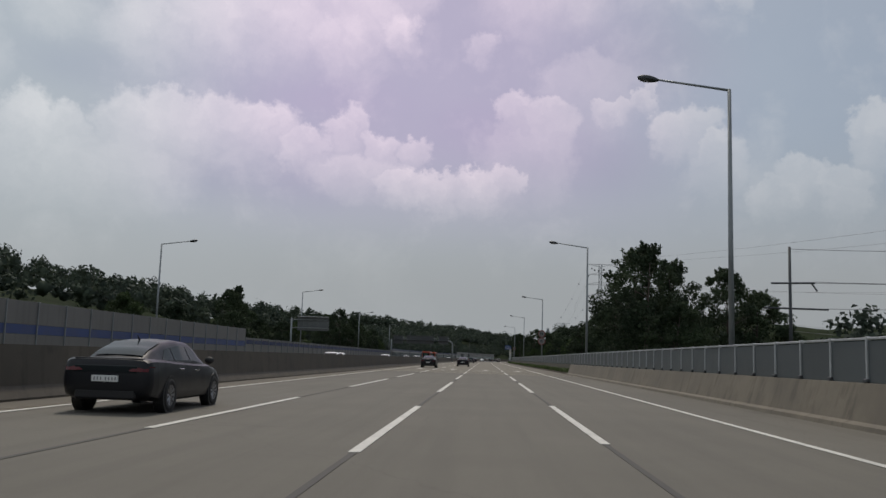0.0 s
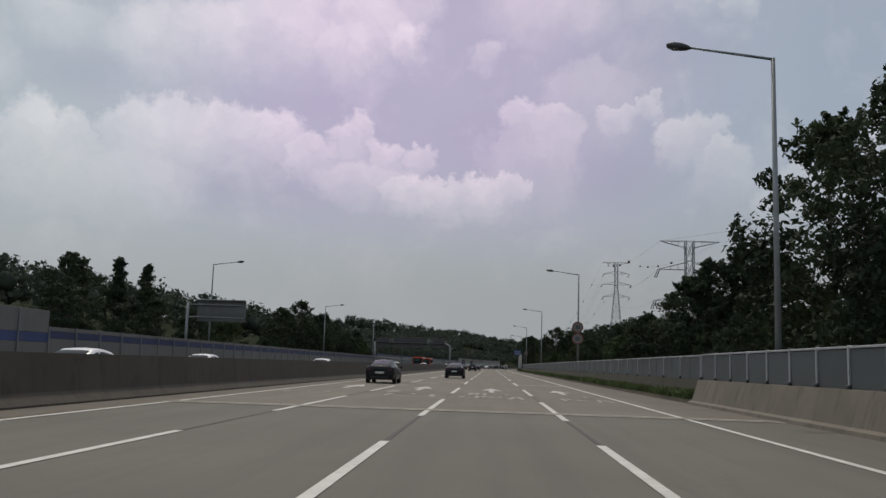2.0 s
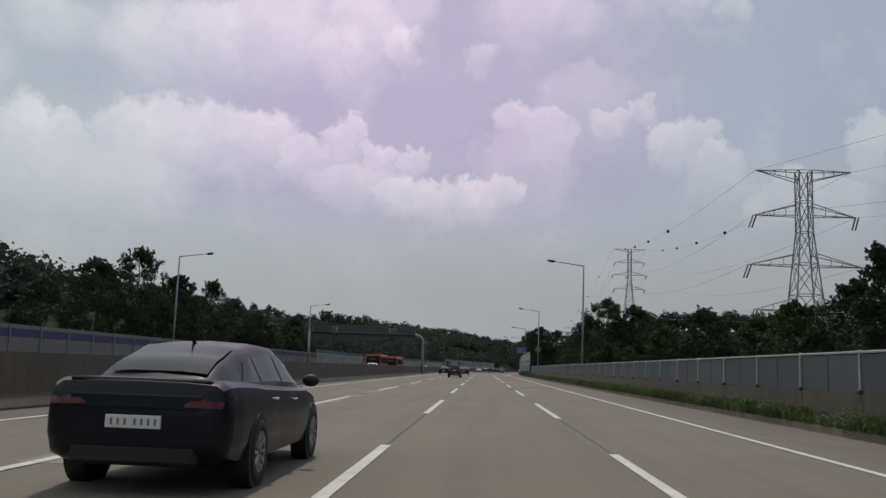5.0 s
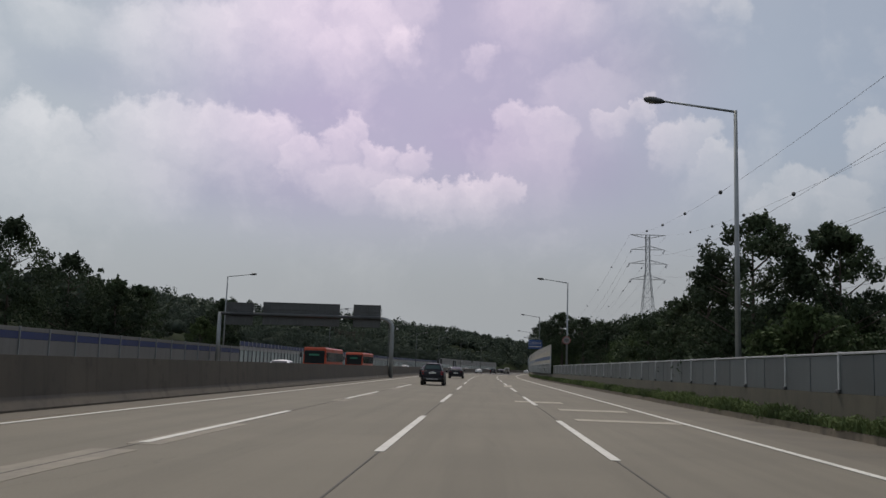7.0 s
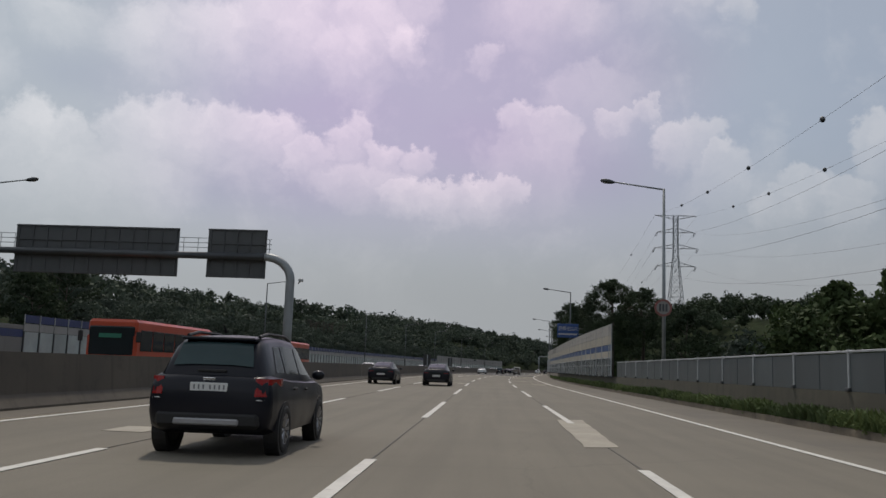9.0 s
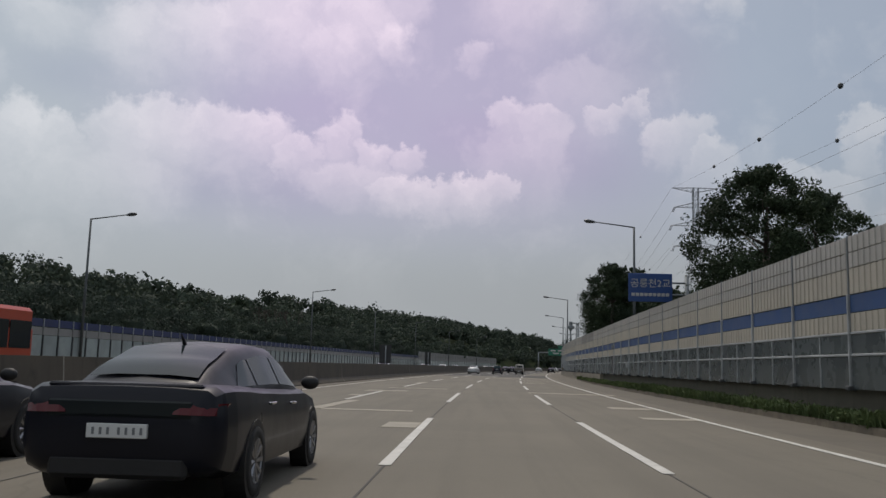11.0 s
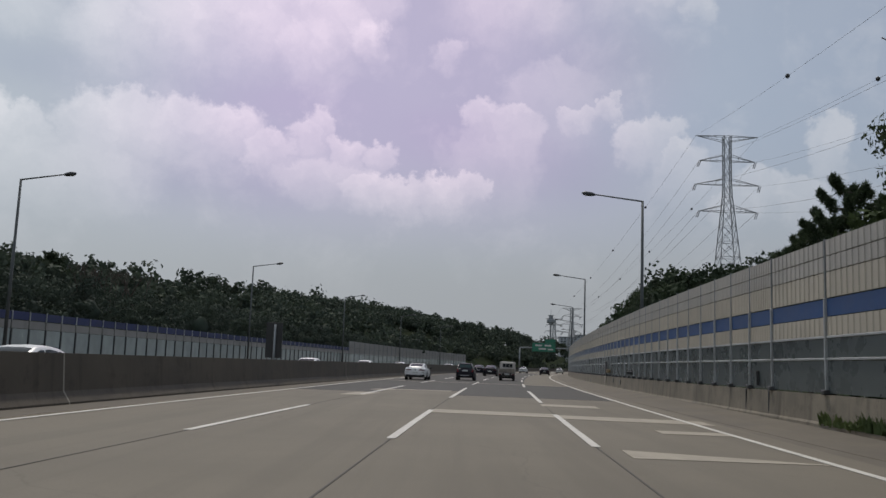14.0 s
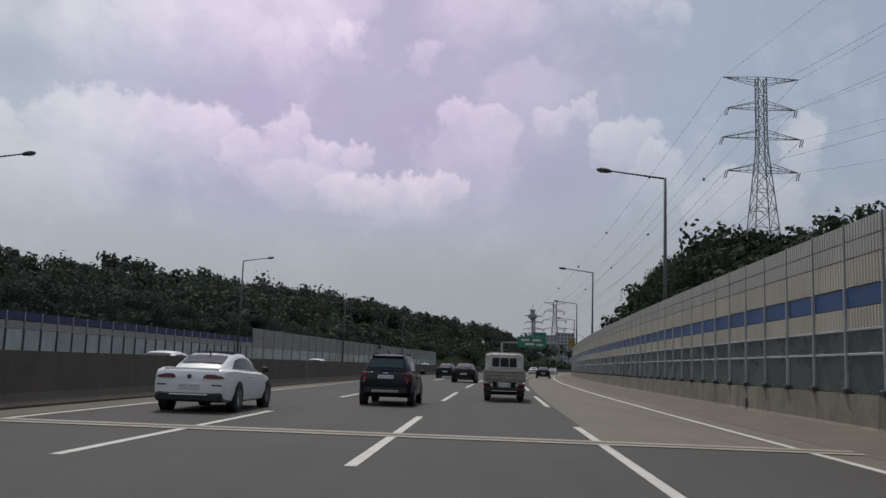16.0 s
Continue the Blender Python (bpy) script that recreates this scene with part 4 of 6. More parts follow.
def sign_gantry():
    thing = tagged(new("sign_gantry"), "grey steel cantilever gantry carrying sign boards seen from behind", "sign gantry")
    bm = bmesh.new()
    y = 272.0
    bend = [Vector((-10.15 - 1.35 * (1 - math.cos(k * math.pi / 24)), y, 5.3 + 1.15 * math.sin(k * math.pi / 24))) for k in range(13)]
    last = bend[-1]
    bent_tube(bm, [Vector((-10.15, y, 0)), Vector((-10.15, y, 3))] + bend, 0.23, 0.2)
    part("post", joined(bm, "post", POLE, True), thing)
    bm = bmesh.new()
    tube(bm, last, (-29.6, y, 6.45), 0.18, 0.16, 12)
    part("beam", joined(bm, "beam", DARKSTEEL, True), thing)
    bm = bmesh.new()
    for z in (6.95, 7.2, 7.45):
        tube(bm, (-11.4, y + 0.75, z), (-29, y + 0.75, z), 0.02, None, 6)
    for k in range(24):
        x = -11.5 - k * 0.75
        tube(bm, (x, y + 0.75, 6.5), (x, y + 0.75, 7.46), 0.02, None, 6)
    box(bm, -29, -11.4, y + 0.755, y - 0.15, 6.42, 6.5)
    part("walkway", joined(bm, "walkway", STEEL), thing)
    for x, w, h, z in ((-27.3, 3.1, 2.5, 5.22), (-20.38, 8.6, 2.5, 5.36), (-13.05, 3.05, 2.5, 5.38)):
        sign_board(w, h, thing, pose(x, y + 0.3, z), "weathered ribbed back of a sign board", GANTRY_BACK)
    bm = bmesh.new()
    tube(bm, (-29.4, y, 0), (-29.4, y, 6.6), 0.24, 0.2, 12)
    part("post", joined(bm, "post", POLE, True), thing)
    bm = bmesh.new()
    tube(bm, (-9.75, y, 5.15), (-9.6, y, 5.3), 0.03, None, 6)
    box(bm, -9.7, -9.5, y - 0.2, y + 0.1, 5.26, 5.4, 0.02)
    part("camera_box", joined(bm, "camera_box", STEEL), thing)


sign_gantry()


def side_sign():
    thing = tagged(new("roadside_sign"), "weathered back of a sign board on a tall post", "road sign")
    bm = bmesh.new()
    tube(bm, (-31.3, 138.1, 0), (-31.3, 138.1, 6.9), 0.16, 0.14, 10)
    part("post", joined(bm, "post", POLE, True), thing)
    bm = bmesh.new()
    for z in (5.35, 6.65):
        tube(bm, (-31.3, 138.1, z), (-25.4, 138.1, z), 0.07, None, 8)
    part("bracket", joined(bm, "bracket", POLE, True), thing)
    sign_board(5.1, 2.2, thing, pose(-27.8, 138.3, 4.93))
    bm = bmesh.new()
    box(bm, -30.3, -25.3, 137.8, 138.3, 7.12, 7.2, 0.01)
    part("hood", joined(bm, "hood", STEEL), thing)


side_sign()


def disc(bm, c, r, depth=0.03, seg=28):
    """A disc facing -y."""
    tube(bm, Vector(c) + Vector((0, depth, 0)), c, r, r, seg)


def round_sign(d, y, z, second=None, r=0.6):
    p = at(d, y)
    for zz in (z,) if second is None else (z, second):
        thing = tagged(new("speed_sign"), "round faded traffic sign with a dull red rim", "road sign", "round signs")
        bm = bmesh.new()
        disc(bm, (p.x, p.y - 0.20, zz), r)
        part("rim", joined(bm, "rim", SIGN_RED), thing)
        bm = bmesh.new()
        disc(bm, (p.x, p.y - 0.21, zz), r * 0.76)
        part("face", joined(bm, "face", FACE_DULL), thing)
        bm = bmesh.new()
        for k in (-0.17, 0.0, 0.17):
            box(bm, p.x + k - 0.055, p.x + k + 0.055, p.y - 0.222, p.y - 0.208, zz - 0.2, zz + 0.2, 0.0)
        part("printed_bar", joined(bm, "printed_bar", DARKSTEEL), thing)
        bm = bmesh.new()
        box(bm, p.x - 0.3, p.x + 0.3, p.y - 0.17, p.y, zz - 0.04, zz + 0.04, 0.01)
        part("clamp", joined(bm, "clamp", STEEL), thing)


round_sign(9.33, 143.9, 5.7, 4.47)
round_sign(9.28, 276.7, 4.85, None, 0.47)


def text_mesh(words, size, mat):
    c = bpy.data.curves.new("lettering", "FONT")
    c.body, c.size, c.align_x, c.extrude = words, size, "CENTER", 0.004
    tmp = new("lettering", c)
    me = bpy.data.meshes.new_from_object(tmp.evaluated_get(bpy.context.evaluated_depsgraph_get()))
    bpy.data.objects.remove(tmp)
    me.materials.append(mat)
    return me


def bridge_sign():
    thing = tagged(new("bridge_name_sign"), "blue sign with white Korean lettering on a bracket post", "road sign")
    x, y = 8.74, 327.1
    part("board", box_mesh("board", (2.36, 0.06, 1.54), SIGN_BLUE, 0.02), thing, "", pose(x, y, 5.0))
    part("lettering", text_mesh("\uacf5\ub989\ucc9c2\uad50", 0.52, SIGN_WHITE), thing, "white sign lettering", pose(x, y - 0.05, 5.82, 90, 0, 0))
    bm = bmesh.new()
    for k in range(9):
        a = x - 1.02 + k * 0.23
        box(bm, a, a + 0.18, y - 0.05, y - 0.035, 5.30, 5.47)
    part("small_bar", joined(bm, "small_bar", SIGN_WHITE), thing)
    bm = bmesh.new()
    tube(bm, (x + 2.0, y + 0.15, -0.1), (x + 2.0, y + 0.15, 6.5), 0.14, 0.12, 10)
    part("post", joined(bm, "post", POLE, True), thing)
    bm = bmesh.new()
    for z in (5.4, 6.05):
        tube(bm, (x + 2.0, y + 0.12, z), (x - 1.0, y + 0.12, z), 0.05, None, 8)
    part("bracket", joined(bm, "bracket", POLE, True), thing)


bridge_sign()
kilometre_plate()


def far_gantry():
    """Green direction signs over the road far ahead."""
    thing = tagged(new("direction_gantry"), "steel gantry with green direction signs over the far road", "sign gantry")
    y = 622
    bm = bmesh.new()
    tube(bm, at(-9.9, y), at(-9.9, y, 7.3), 0.25, 0.22, 10)
    tube(bm, at(-9.9, y, 7.4), at(11, y, 7.4), 0.2, None, 10)
    part("frame", joined(bm, "frame", POLE, True), thing)
    c = at(-2.6, y)
    g = part("sign_board", box_mesh("sign_board", (7.0, 0.1, 2.6), SIGN_GREEN, 0.02), thing, "green direction sign board", pose(c.x, c.y - 0.4, 6.3, 0, 0, -10))
    bm = bmesh.new()
    for x0, x1, z0, z1 in ((-2.6, -0.6, 1.6, 2.1), (0.2, 2.2, 1.6, 2.1), (-1.6, 0.6, 0.6, 1.1), (1.2, 2.8, 0.5, 0.9)):
        box(bm, x0, x1, -0.07, -0.055, z0, z1)
    part("printed_bar", joined(bm, "printed_bar", SIGN_WHITE), g)
    part("small_board", box_mesh("small_board", (3.2, 0.1, 1.1), SIGN_GREEN, 0.02), thing, "", pose(c.x + 1.9, c.y - 0.4, 9.0, 0, 0, -10))
    c2 = at(7.2, y)
    part("warning_board", box_mesh("warning_board", (1.6, 0.1, 2.4), SIGN_YELLOW, 0.02), thing, "yellow warning board", pose(c2.x, c2.y - 0.4, 6.6))


far_gantry()


def median_sign(y, wide=1.1):
    """Dark board on a post on the median, seen from its back."""
    thing = tagged(new("median_sign"), "dark back of a tall sign on the median barrier", "road sign", "median signs")
    p = at(-10.9, y)
    part("board", box_mesh("board", (wide, 0.06, 1.75), SIGN_DARK, 0.01), thing, "", pose(p.x, p.y + 0.1, 1.35, 0, 0, 4))
    bm = bmesh.new()
    tube(bm, (p.x + 0.05, p.y, 0), (p.x + 0.05, p.y, 3.0), 0.06, None, 8)
    part("post", joined(bm, "post", POLE, True), thing)


median_sign(362.2)
median_sign(398.5, 0.8)

# ---- pylons and lines ----
LATTICE = material("pylon steel", (0.26, 0.275, 0.285), 0.6, 0.4, vary=0.15)
WIRE = material("line wire", (0.22, 0.22, 0.23), 0.5, 0.3)


def pylon(base, top, w0, w1, arms, spin, r=0.09):
    """A square lattice tower with cross arms: (z, half length)."""
    bm = bmesh.new()
    h = top - base
    n = max(6, int(h / 4.2))

    def corner(k, z):
        w = w0 + (w1 - w0) * min(1.0, (z - base) / (h * 0.72))
        return Vector(((-1 if k in (0, 3) else 1) * w / 2, (-1 if k < 2 else 1) * w / 2, z))

    zs = [base + h * i / n for i in range(n + 1)]
    for i in range(n):
        for k in range(4):
            a, b = corner(k, zs[i]), corner(k, zs[i + 1])
            c, d = corner((k + 1) % 4, zs[i]), corner((k + 1) % 4, zs[i + 1])
            tube(bm, a, b, r * 1.3, None, 4)
            tube(bm, a, d, r * 0.7, None, 4)
            tube(bm, c, b, r * 0.7, None, 4)
            tube(bm, b, d, r * 0.7, None, 4)
    tower = joined(bm, "tower", LATTICE)
    thing = tagged(new("power_pylon"), "grey steel lattice power pylon with four cross arms", "power pylon", "power pylons")
    part("tower", tower, thing)
    tips = []
    for z, half in arms:
        for s in (-1, 1):
            bm = bmesh.new()
            tip = Vector((s * half, 0, z))
            flat_top = z >= top - 0.5
            for k in ((0, 3) if s < 0 else (1, 2)):
                for dz in ((0, -1.5) if flat_top else (0, 1.7)):
                    tube(bm, corner(k, z + dz if not flat_top else z + dz), tip, r * 0.8, None, 4)
            for u in (0.3, 0.55, 0.78):
                a = corner(1 if s > 0 else 0, z).lerp(tip, u)
                b = corner(1 if s > 0 else 0, z + (-1.5 if flat_top else 1.7)).lerp(tip, u)
                c = corner(2 if s > 0 else 3, z).lerp(tip, u)
                tube(bm, a, b, r * 0.6, None, 4)
                tube(bm, a, c, r * 0.6, None, 4)
            arm = part("cross_arm", joined(bm, "cross_arm", LATTICE), thing)
            if not flat_top:
                bm = bmesh.new()
                tube(bm, tip, tip + Vector((-1.0, -1.2, -2.0)), 0.12, 0.12, 6)
                tube(bm, tip + Vector((0.45, 0, 0)), tip + Vector((-0.55, -1.2, -2.0)), 0.12, 0.12, 6)
                part("insulator", joined(bm, "insulator", DARKSTEEL), arm)
            tips.append(tip)
    return thing, tips


def place_pylon(x, y, base, top, w0, w1, arms, spin, r):
    thing, tips = pylon(base, top, w0, w1, arms, spin, r)
    thing.matrix_basis = pose(x, y, 0, 0, 0, spin)
    return [thing.matrix_basis @ t for t in tips]


def span(a, b, sag, r=0.027, name="power_line", n=16, balls=()):
    """One wire, hanging in a curve."""
    pts = [a.lerp(b, i / n) - Vector((0, 0, sag * 4 * (i / n) * (1 - i / n))) for i in range(n + 1)]
    bm = bmesh.new()
    side = (b - a).cross(Vector((0, 0, 1))).normalized()
    rings = [[bm.verts.new(p + (side * math.cos(k * math.tau / 5) + Vector((0, 0, 1)) * math.sin(k * math.tau / 5)) * r) for k in range(5)] for p in pts]
    for u, w in zip(rings, rings[1:]):
        for k in range(5):
            bm.faces.new((u[k], u[(k + 1) % 5], w[(k + 1) % 5], w[k]))
    thing = tagged(new(name, joined(bm, name, WIRE, True)), "sagging dark power line between pylons", "power line", "power lines")
    for u in balls:
        p = a.lerp(b, u) - Vector((0, 0, sag * 4 * u * (1 - u)))
        bm = bmesh.new()
        bmesh.ops.create_icosphere(bm, subdivisions=2, radius=0.42)
        for v in bm.verts:
            v.co.z *= 1.12
            v.co += p
        part("marker_ball", joined(bm, "marker_ball", DARKSTEEL, True), thing, "dark aviation marker ball on the wire")


B1 = place_pylon(45.3, 251, -0.2, 31.2, 6.0, 1.8, [(31.2, 6.8), (24.6, 7.2), (17.4, 8.0), (11.0, 7.2)], 0, 0.085)
B2 = place_pylon(77.6, 596, 12, 68.1, 9.0, 1.9, [(68.1, 8.7), (60.9, 7.8), (54.1, 9.0), (46.5, 8.1)], 0, 0.105)
B3 = place_pylon(84, 950, 6, 42.5, 7.0, 2.0, [(42.5, 7.0), (37, 6.2), (31.5, 7.2), (26, 6.4)], 0, 0.13)
B4 = place_pylon(108, 1250, 10, 52, 9.0, 2.4, [(52, 9.0), (45.5, 8.0), (39, 9.2), (32, 8.2)], 0, 0.28)
for i in range(8):
    s = 4.0 if i < 2 else 7.0
    span(B1[i], B2[i], s, 0.024, balls=(0.3, 0.45, 0.6, 0.75) if i in (0, 1) else ())
    span(B2[i], B3[i], s, 0.034, balls=(0.2, 0.4, 0.6, 0.8) if i in (0, 1) else ())
    span(B3[i], B4[i], 4.0, 0.06)
    span(B1[i], B1[i] + Vector((60 + 3 * i, -330, -14)), s, 0.022)


def utility_mast():
    thing = tagged(new("utility_mast"), "dark steel utility mast with cross arms behind the fence", "utility pole")
    x, y = 13.06, 36.5
    bm = bmesh.new()
    tube(bm, (x, y, -0.1), (x, y, 6.5), 0.09, 0.06, 8)
    part("mast", joined(bm, "mast", DARKSTEEL, True), thing)
    bm = bmesh.new()
    tube(bm, (x - 0.8, y, 4.9), (x + 1.05, y, 4.95), 0.045, None, 6)
    tube(bm, (x + 0.9, y, 4.95), (x + 1.15, y, 4.6), 0.035, None, 6)
    part("cross_arm", joined(bm, "cross_arm", DARKSTEEL), thing)
    bm = bmesh.new()
    tube(bm, (x - 1.1, y, 3.84), (x + 1.6, y, 3.82), 0.045, None, 6)
    part("cross_arm", joined(bm, "cross_arm", DARKSTEEL), thing)
    for k, z in enumerate((6.4, 5.0, 4.95, 3.85)):
        a = Vector((x + (0 if k == 0 else 1.0), y, z))
        b = Vector((x + 34, y - 10, z + 1.5 + 0.4 * k))
        span(a, b, 0.8, 0.012, "overhead_wire")


utility_mast()


def control_tower():
    thing = tagged(new("observation_tower"), "slim grey observation tower with a wide stepped cabin", "tower")
    x, y = 64, 900
    bm = bmesh.new()
    tube(bm, (x, y, 2), (x, y, 29.5), 0.6, 0.5, 12)
    part("shaft", joined(bm, "shaft", SIGN_BACK, True), thing)
    bm = bmesh.new()
    box(bm, x - 2.3, x + 2.3, y - 2.3, y + 2.3, 29.4, 31.6, 0.25)
    box(bm, x - 1.1, x + 1.1, y - 1.1, y + 1.1, 28.2, 29.4, 0.1)
    box(bm, x - 1.2, x + 1.2, y - 1.2, y + 1.2, 31.6, 33.9, 0.15)
    box(bm, x - 1.6, x + 1.6, y - 1.6, y + 1.6, 33.9, 34.3, 0.08)
    part("cabin", joined(bm, "cabin", POLE), thing)
    bm = bmesh.new()
    tube(bm, (x, y, 34), (x, y, 38), 0.15, 0.1, 6)
    part("antenna", joined(bm, "antenna", STEEL), thing)


control_tower()


def far_building(x, y, w, h, depth, floors, cols, mat):
    thing = tagged(new("apartment_building"), "hazy pale apartment building far ahead", "building", "far buildings")
    bm = bmesh.new()
    box(bm, x - w / 2, x + w / 2, y, y + depth, 0, h)
    part("wall", joined(bm, "wall", mat), thing)
    bm = bmesh.new()
    box(bm, x - w / 2 - 0.4, x + w / 2 + 0.4, y - 0.4, y + depth, h, h + 1.2)
    part("roof", joined(bm, "roof", SIGN_BACK), thing)
    pane = box_mesh("window", (w / cols * 0.55, 0.3, h / floors * 0.5), PANEL_SMOKE, 0.0)
    for i in range(floors):
        for j in range(cols):
            part("window", pane, thing, "", pose(x - w / 2 + (j + 0.5) * w / cols, y - 0.05, (i + 0.3) * h / floors))


# pale bluish wall colour includes the haze of the distance
TOWERWALL = material("pale building wall", (0.36, 0.39, 0.42), 0.8, vary=0.08, stain=0.05)
far_building(157, 1500, 23, 42, 16, 12, 5, TOWERWALL)
far_building(181.5, 1515, 22, 46, 16, 11, 5, TOWERWALL)

# ---- trees ----


def leaf_cloud(rng, lumps, per, size, squash=1.0, shell=0.25, turned=0.45, wide=0.5):
    """Many small leaves gathered in lumps: (centre, radius)."""
    c = np.repeat(np.array([q[0] for q in lumps], float), per, axis=0)
    r = np.repeat(np.array([q[1] for q in lumps], float), per)[:, None]
    n = len(c)

    def unit(v):
        return v / (np.linalg.norm(v, axis=1, keepdims=True) + 1e-6)

    v = unit(rng.normal(size=(n, 3)))
    p = c + v * r * (shell + (1.05 - shell) * rng.random((n, 1)) ** 0.5) * np.array([1, 1, squash])
    out = unit(v + turned * rng.normal(size=(n, 3)))
    a = unit(np.cross(out, rng.normal(size=(n, 3))))
    b = unit(np.cross(out, a))
    s = size * (0.6 + 0.8 * rng.random((n, 1)))
    return np.stack([p - a * s, p + b * s * wide, p + a * s, p - b * s * wide], 1).reshape(-1, 3)


def leaf_mesh(name, verts, mat):
    """Four vertices a leaf."""
    n = len(verts) // 4
    me = bpy.data.meshes.new(name)
    me.vertices.add(4 * n)
    me.vertices.foreach_set("co", verts.astype(np.float32).ravel())
    me.loops.add(4 * n)
    me.loops.foreach_set("vertex_index", np.arange(4 * n, dtype=np.int32))
    me.polygons.add(n)
    me.polygons.foreach_set("loop_start", np.arange(0, 4 * n, 4, dtype=np.int32))
    me.materials.append(mat)
    me.update(calc_edges=True)
    return me


def weeds(count, y0, y1):
    """Low leafy weeds standing in clumps among the verge grass."""
    rng = np.random.default_rng(21)
    lumps = []
    while len(lumps) < count:
        y = y0 + (y1 - y0) * rng.random()
        thick = 0.55 + 0.9 * noise.noise((y * 0.35, 4.1, 0.0)) + 0.3 * (y < 270)
        if rng.random() < thick:
            r = rng.uniform(0.09, 0.20) * (0.8 + 0.4 * thick)
            lumps.append((tuple(at(rng.uniform(8.27, 8.93), y, 0.16 + r * rng.uniform(0.5, 1.3))), r))
    leaves = leaf_cloud(rng, lumps, 42, 0.045, 0.9, 0.4, 0.6, 0.45)
    tagged(new("weeds", leaf_mesh("weeds", leaves, GRASS)), "low leafy green weeds along the verge kerb", "weeds", "", "stuff")


weeds(3000, 86.8, 378.4)


def tree_mesh(seed, tall, spread, mat, lumps=100, per=80, size=0.15, trunk_h=0.25, conical=0.0):
    rng = np.random.default_rng(seed)
    bm = bmesh.new()
    tips = []
    base = Vector((0, 0, -0.3))
    fork = Vector((rng.normal() * 0.15, rng.normal() * 0.15, tall * trunk_h))
    tube(bm, base, fork, 0.035 * tall * 0.45 + 0.05, 0.03 * tall * 0.35 + 0.04, 8)
    top = Vector((rng.normal() * 0.3, rng.normal() * 0.3, tall * 0.86))
    tube(bm, fork, top, 0.03 * tall * 0.35 + 0.03, 0.03, 6)
    for _ in range(9):
        u = rng.random()
        s = fork.lerp(top, u * 0.8)
        ang = rng.random() * math.tau
        e = s + Vector((math.cos(ang), math.sin(ang), 0.55)) * spread * (0.9 - 0.5 * u)
        tube(bm, s, e, 0.06, 0.015, 5)
        tips.append(e)
    trunk = joined(bm, "trunk", BARK, True)
    spots = []
    for i in range(lumps):
        u = rng.random()
        z = tall * (trunk_h * 0.7 + (0.97 - trunk_h * 0.7) * u)
        if conical:
            wide = spread * (1.0 - u) ** 0.75 * (0.75 + 0.25 * math.cos(u * 40))
        else:
            wide = spread * math.sin(math.pi * min(1, 0.16 + 0.84 * u)) ** 0.6
        ang = rng.random() * math.tau
        rad = wide * (0.30 + 0.65 * rng.random() ** 0.5)
        fat = spread * (64 / lumps) ** 0.3 * (0.20 + 0.16 * rng.random()) * (1 - 0.45 * u)
        spots.append(((math.cos(ang) * rad, math.sin(ang) * rad, z - fat * 0.5), fat))
    for k in range(6):
        spread_top = (0.03 if conical else 0.16) * spread
        spots.append(((rng.uniform(-1, 1) * spread_top, rng.uniform(-1, 1) * spread_top, tall * (0.80 + 0.032 * k)), spread * (0.18 - 0.018 * k)))
    sprigs = []
    for _ in range(140):
        c, fat = spots[int(rng.integers(len(spots)))]
        v = rng.normal(size=3)
        v[2] = abs(v[2]) * 0.9
        v = v / np.linalg.norm(v)
        for step in (0.95, 1.2, 1.42):
            sprigs.append(((c[0] + v[0] * fat * step, c[1] + v[1] * fat * step, c[2] + (v[2] * 0.8 + 0.15) * fat * step), fat * 0.24))
    leaves = np.concatenate([leaf_cloud(rng, spots, per, size, 0.8), leaf_cloud(rng, sprigs, 7, size * 0.9, 1.4)])
    crown = leaf_mesh("crown", leaves, mat)
    return trunk, crown


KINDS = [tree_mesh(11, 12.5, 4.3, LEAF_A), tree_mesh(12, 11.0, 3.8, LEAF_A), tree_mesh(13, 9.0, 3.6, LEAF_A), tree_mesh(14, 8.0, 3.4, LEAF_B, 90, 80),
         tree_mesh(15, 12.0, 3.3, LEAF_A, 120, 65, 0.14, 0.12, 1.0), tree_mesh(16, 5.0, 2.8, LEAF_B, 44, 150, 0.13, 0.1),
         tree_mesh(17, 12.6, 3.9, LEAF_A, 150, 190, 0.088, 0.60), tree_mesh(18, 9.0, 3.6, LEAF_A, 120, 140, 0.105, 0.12)]


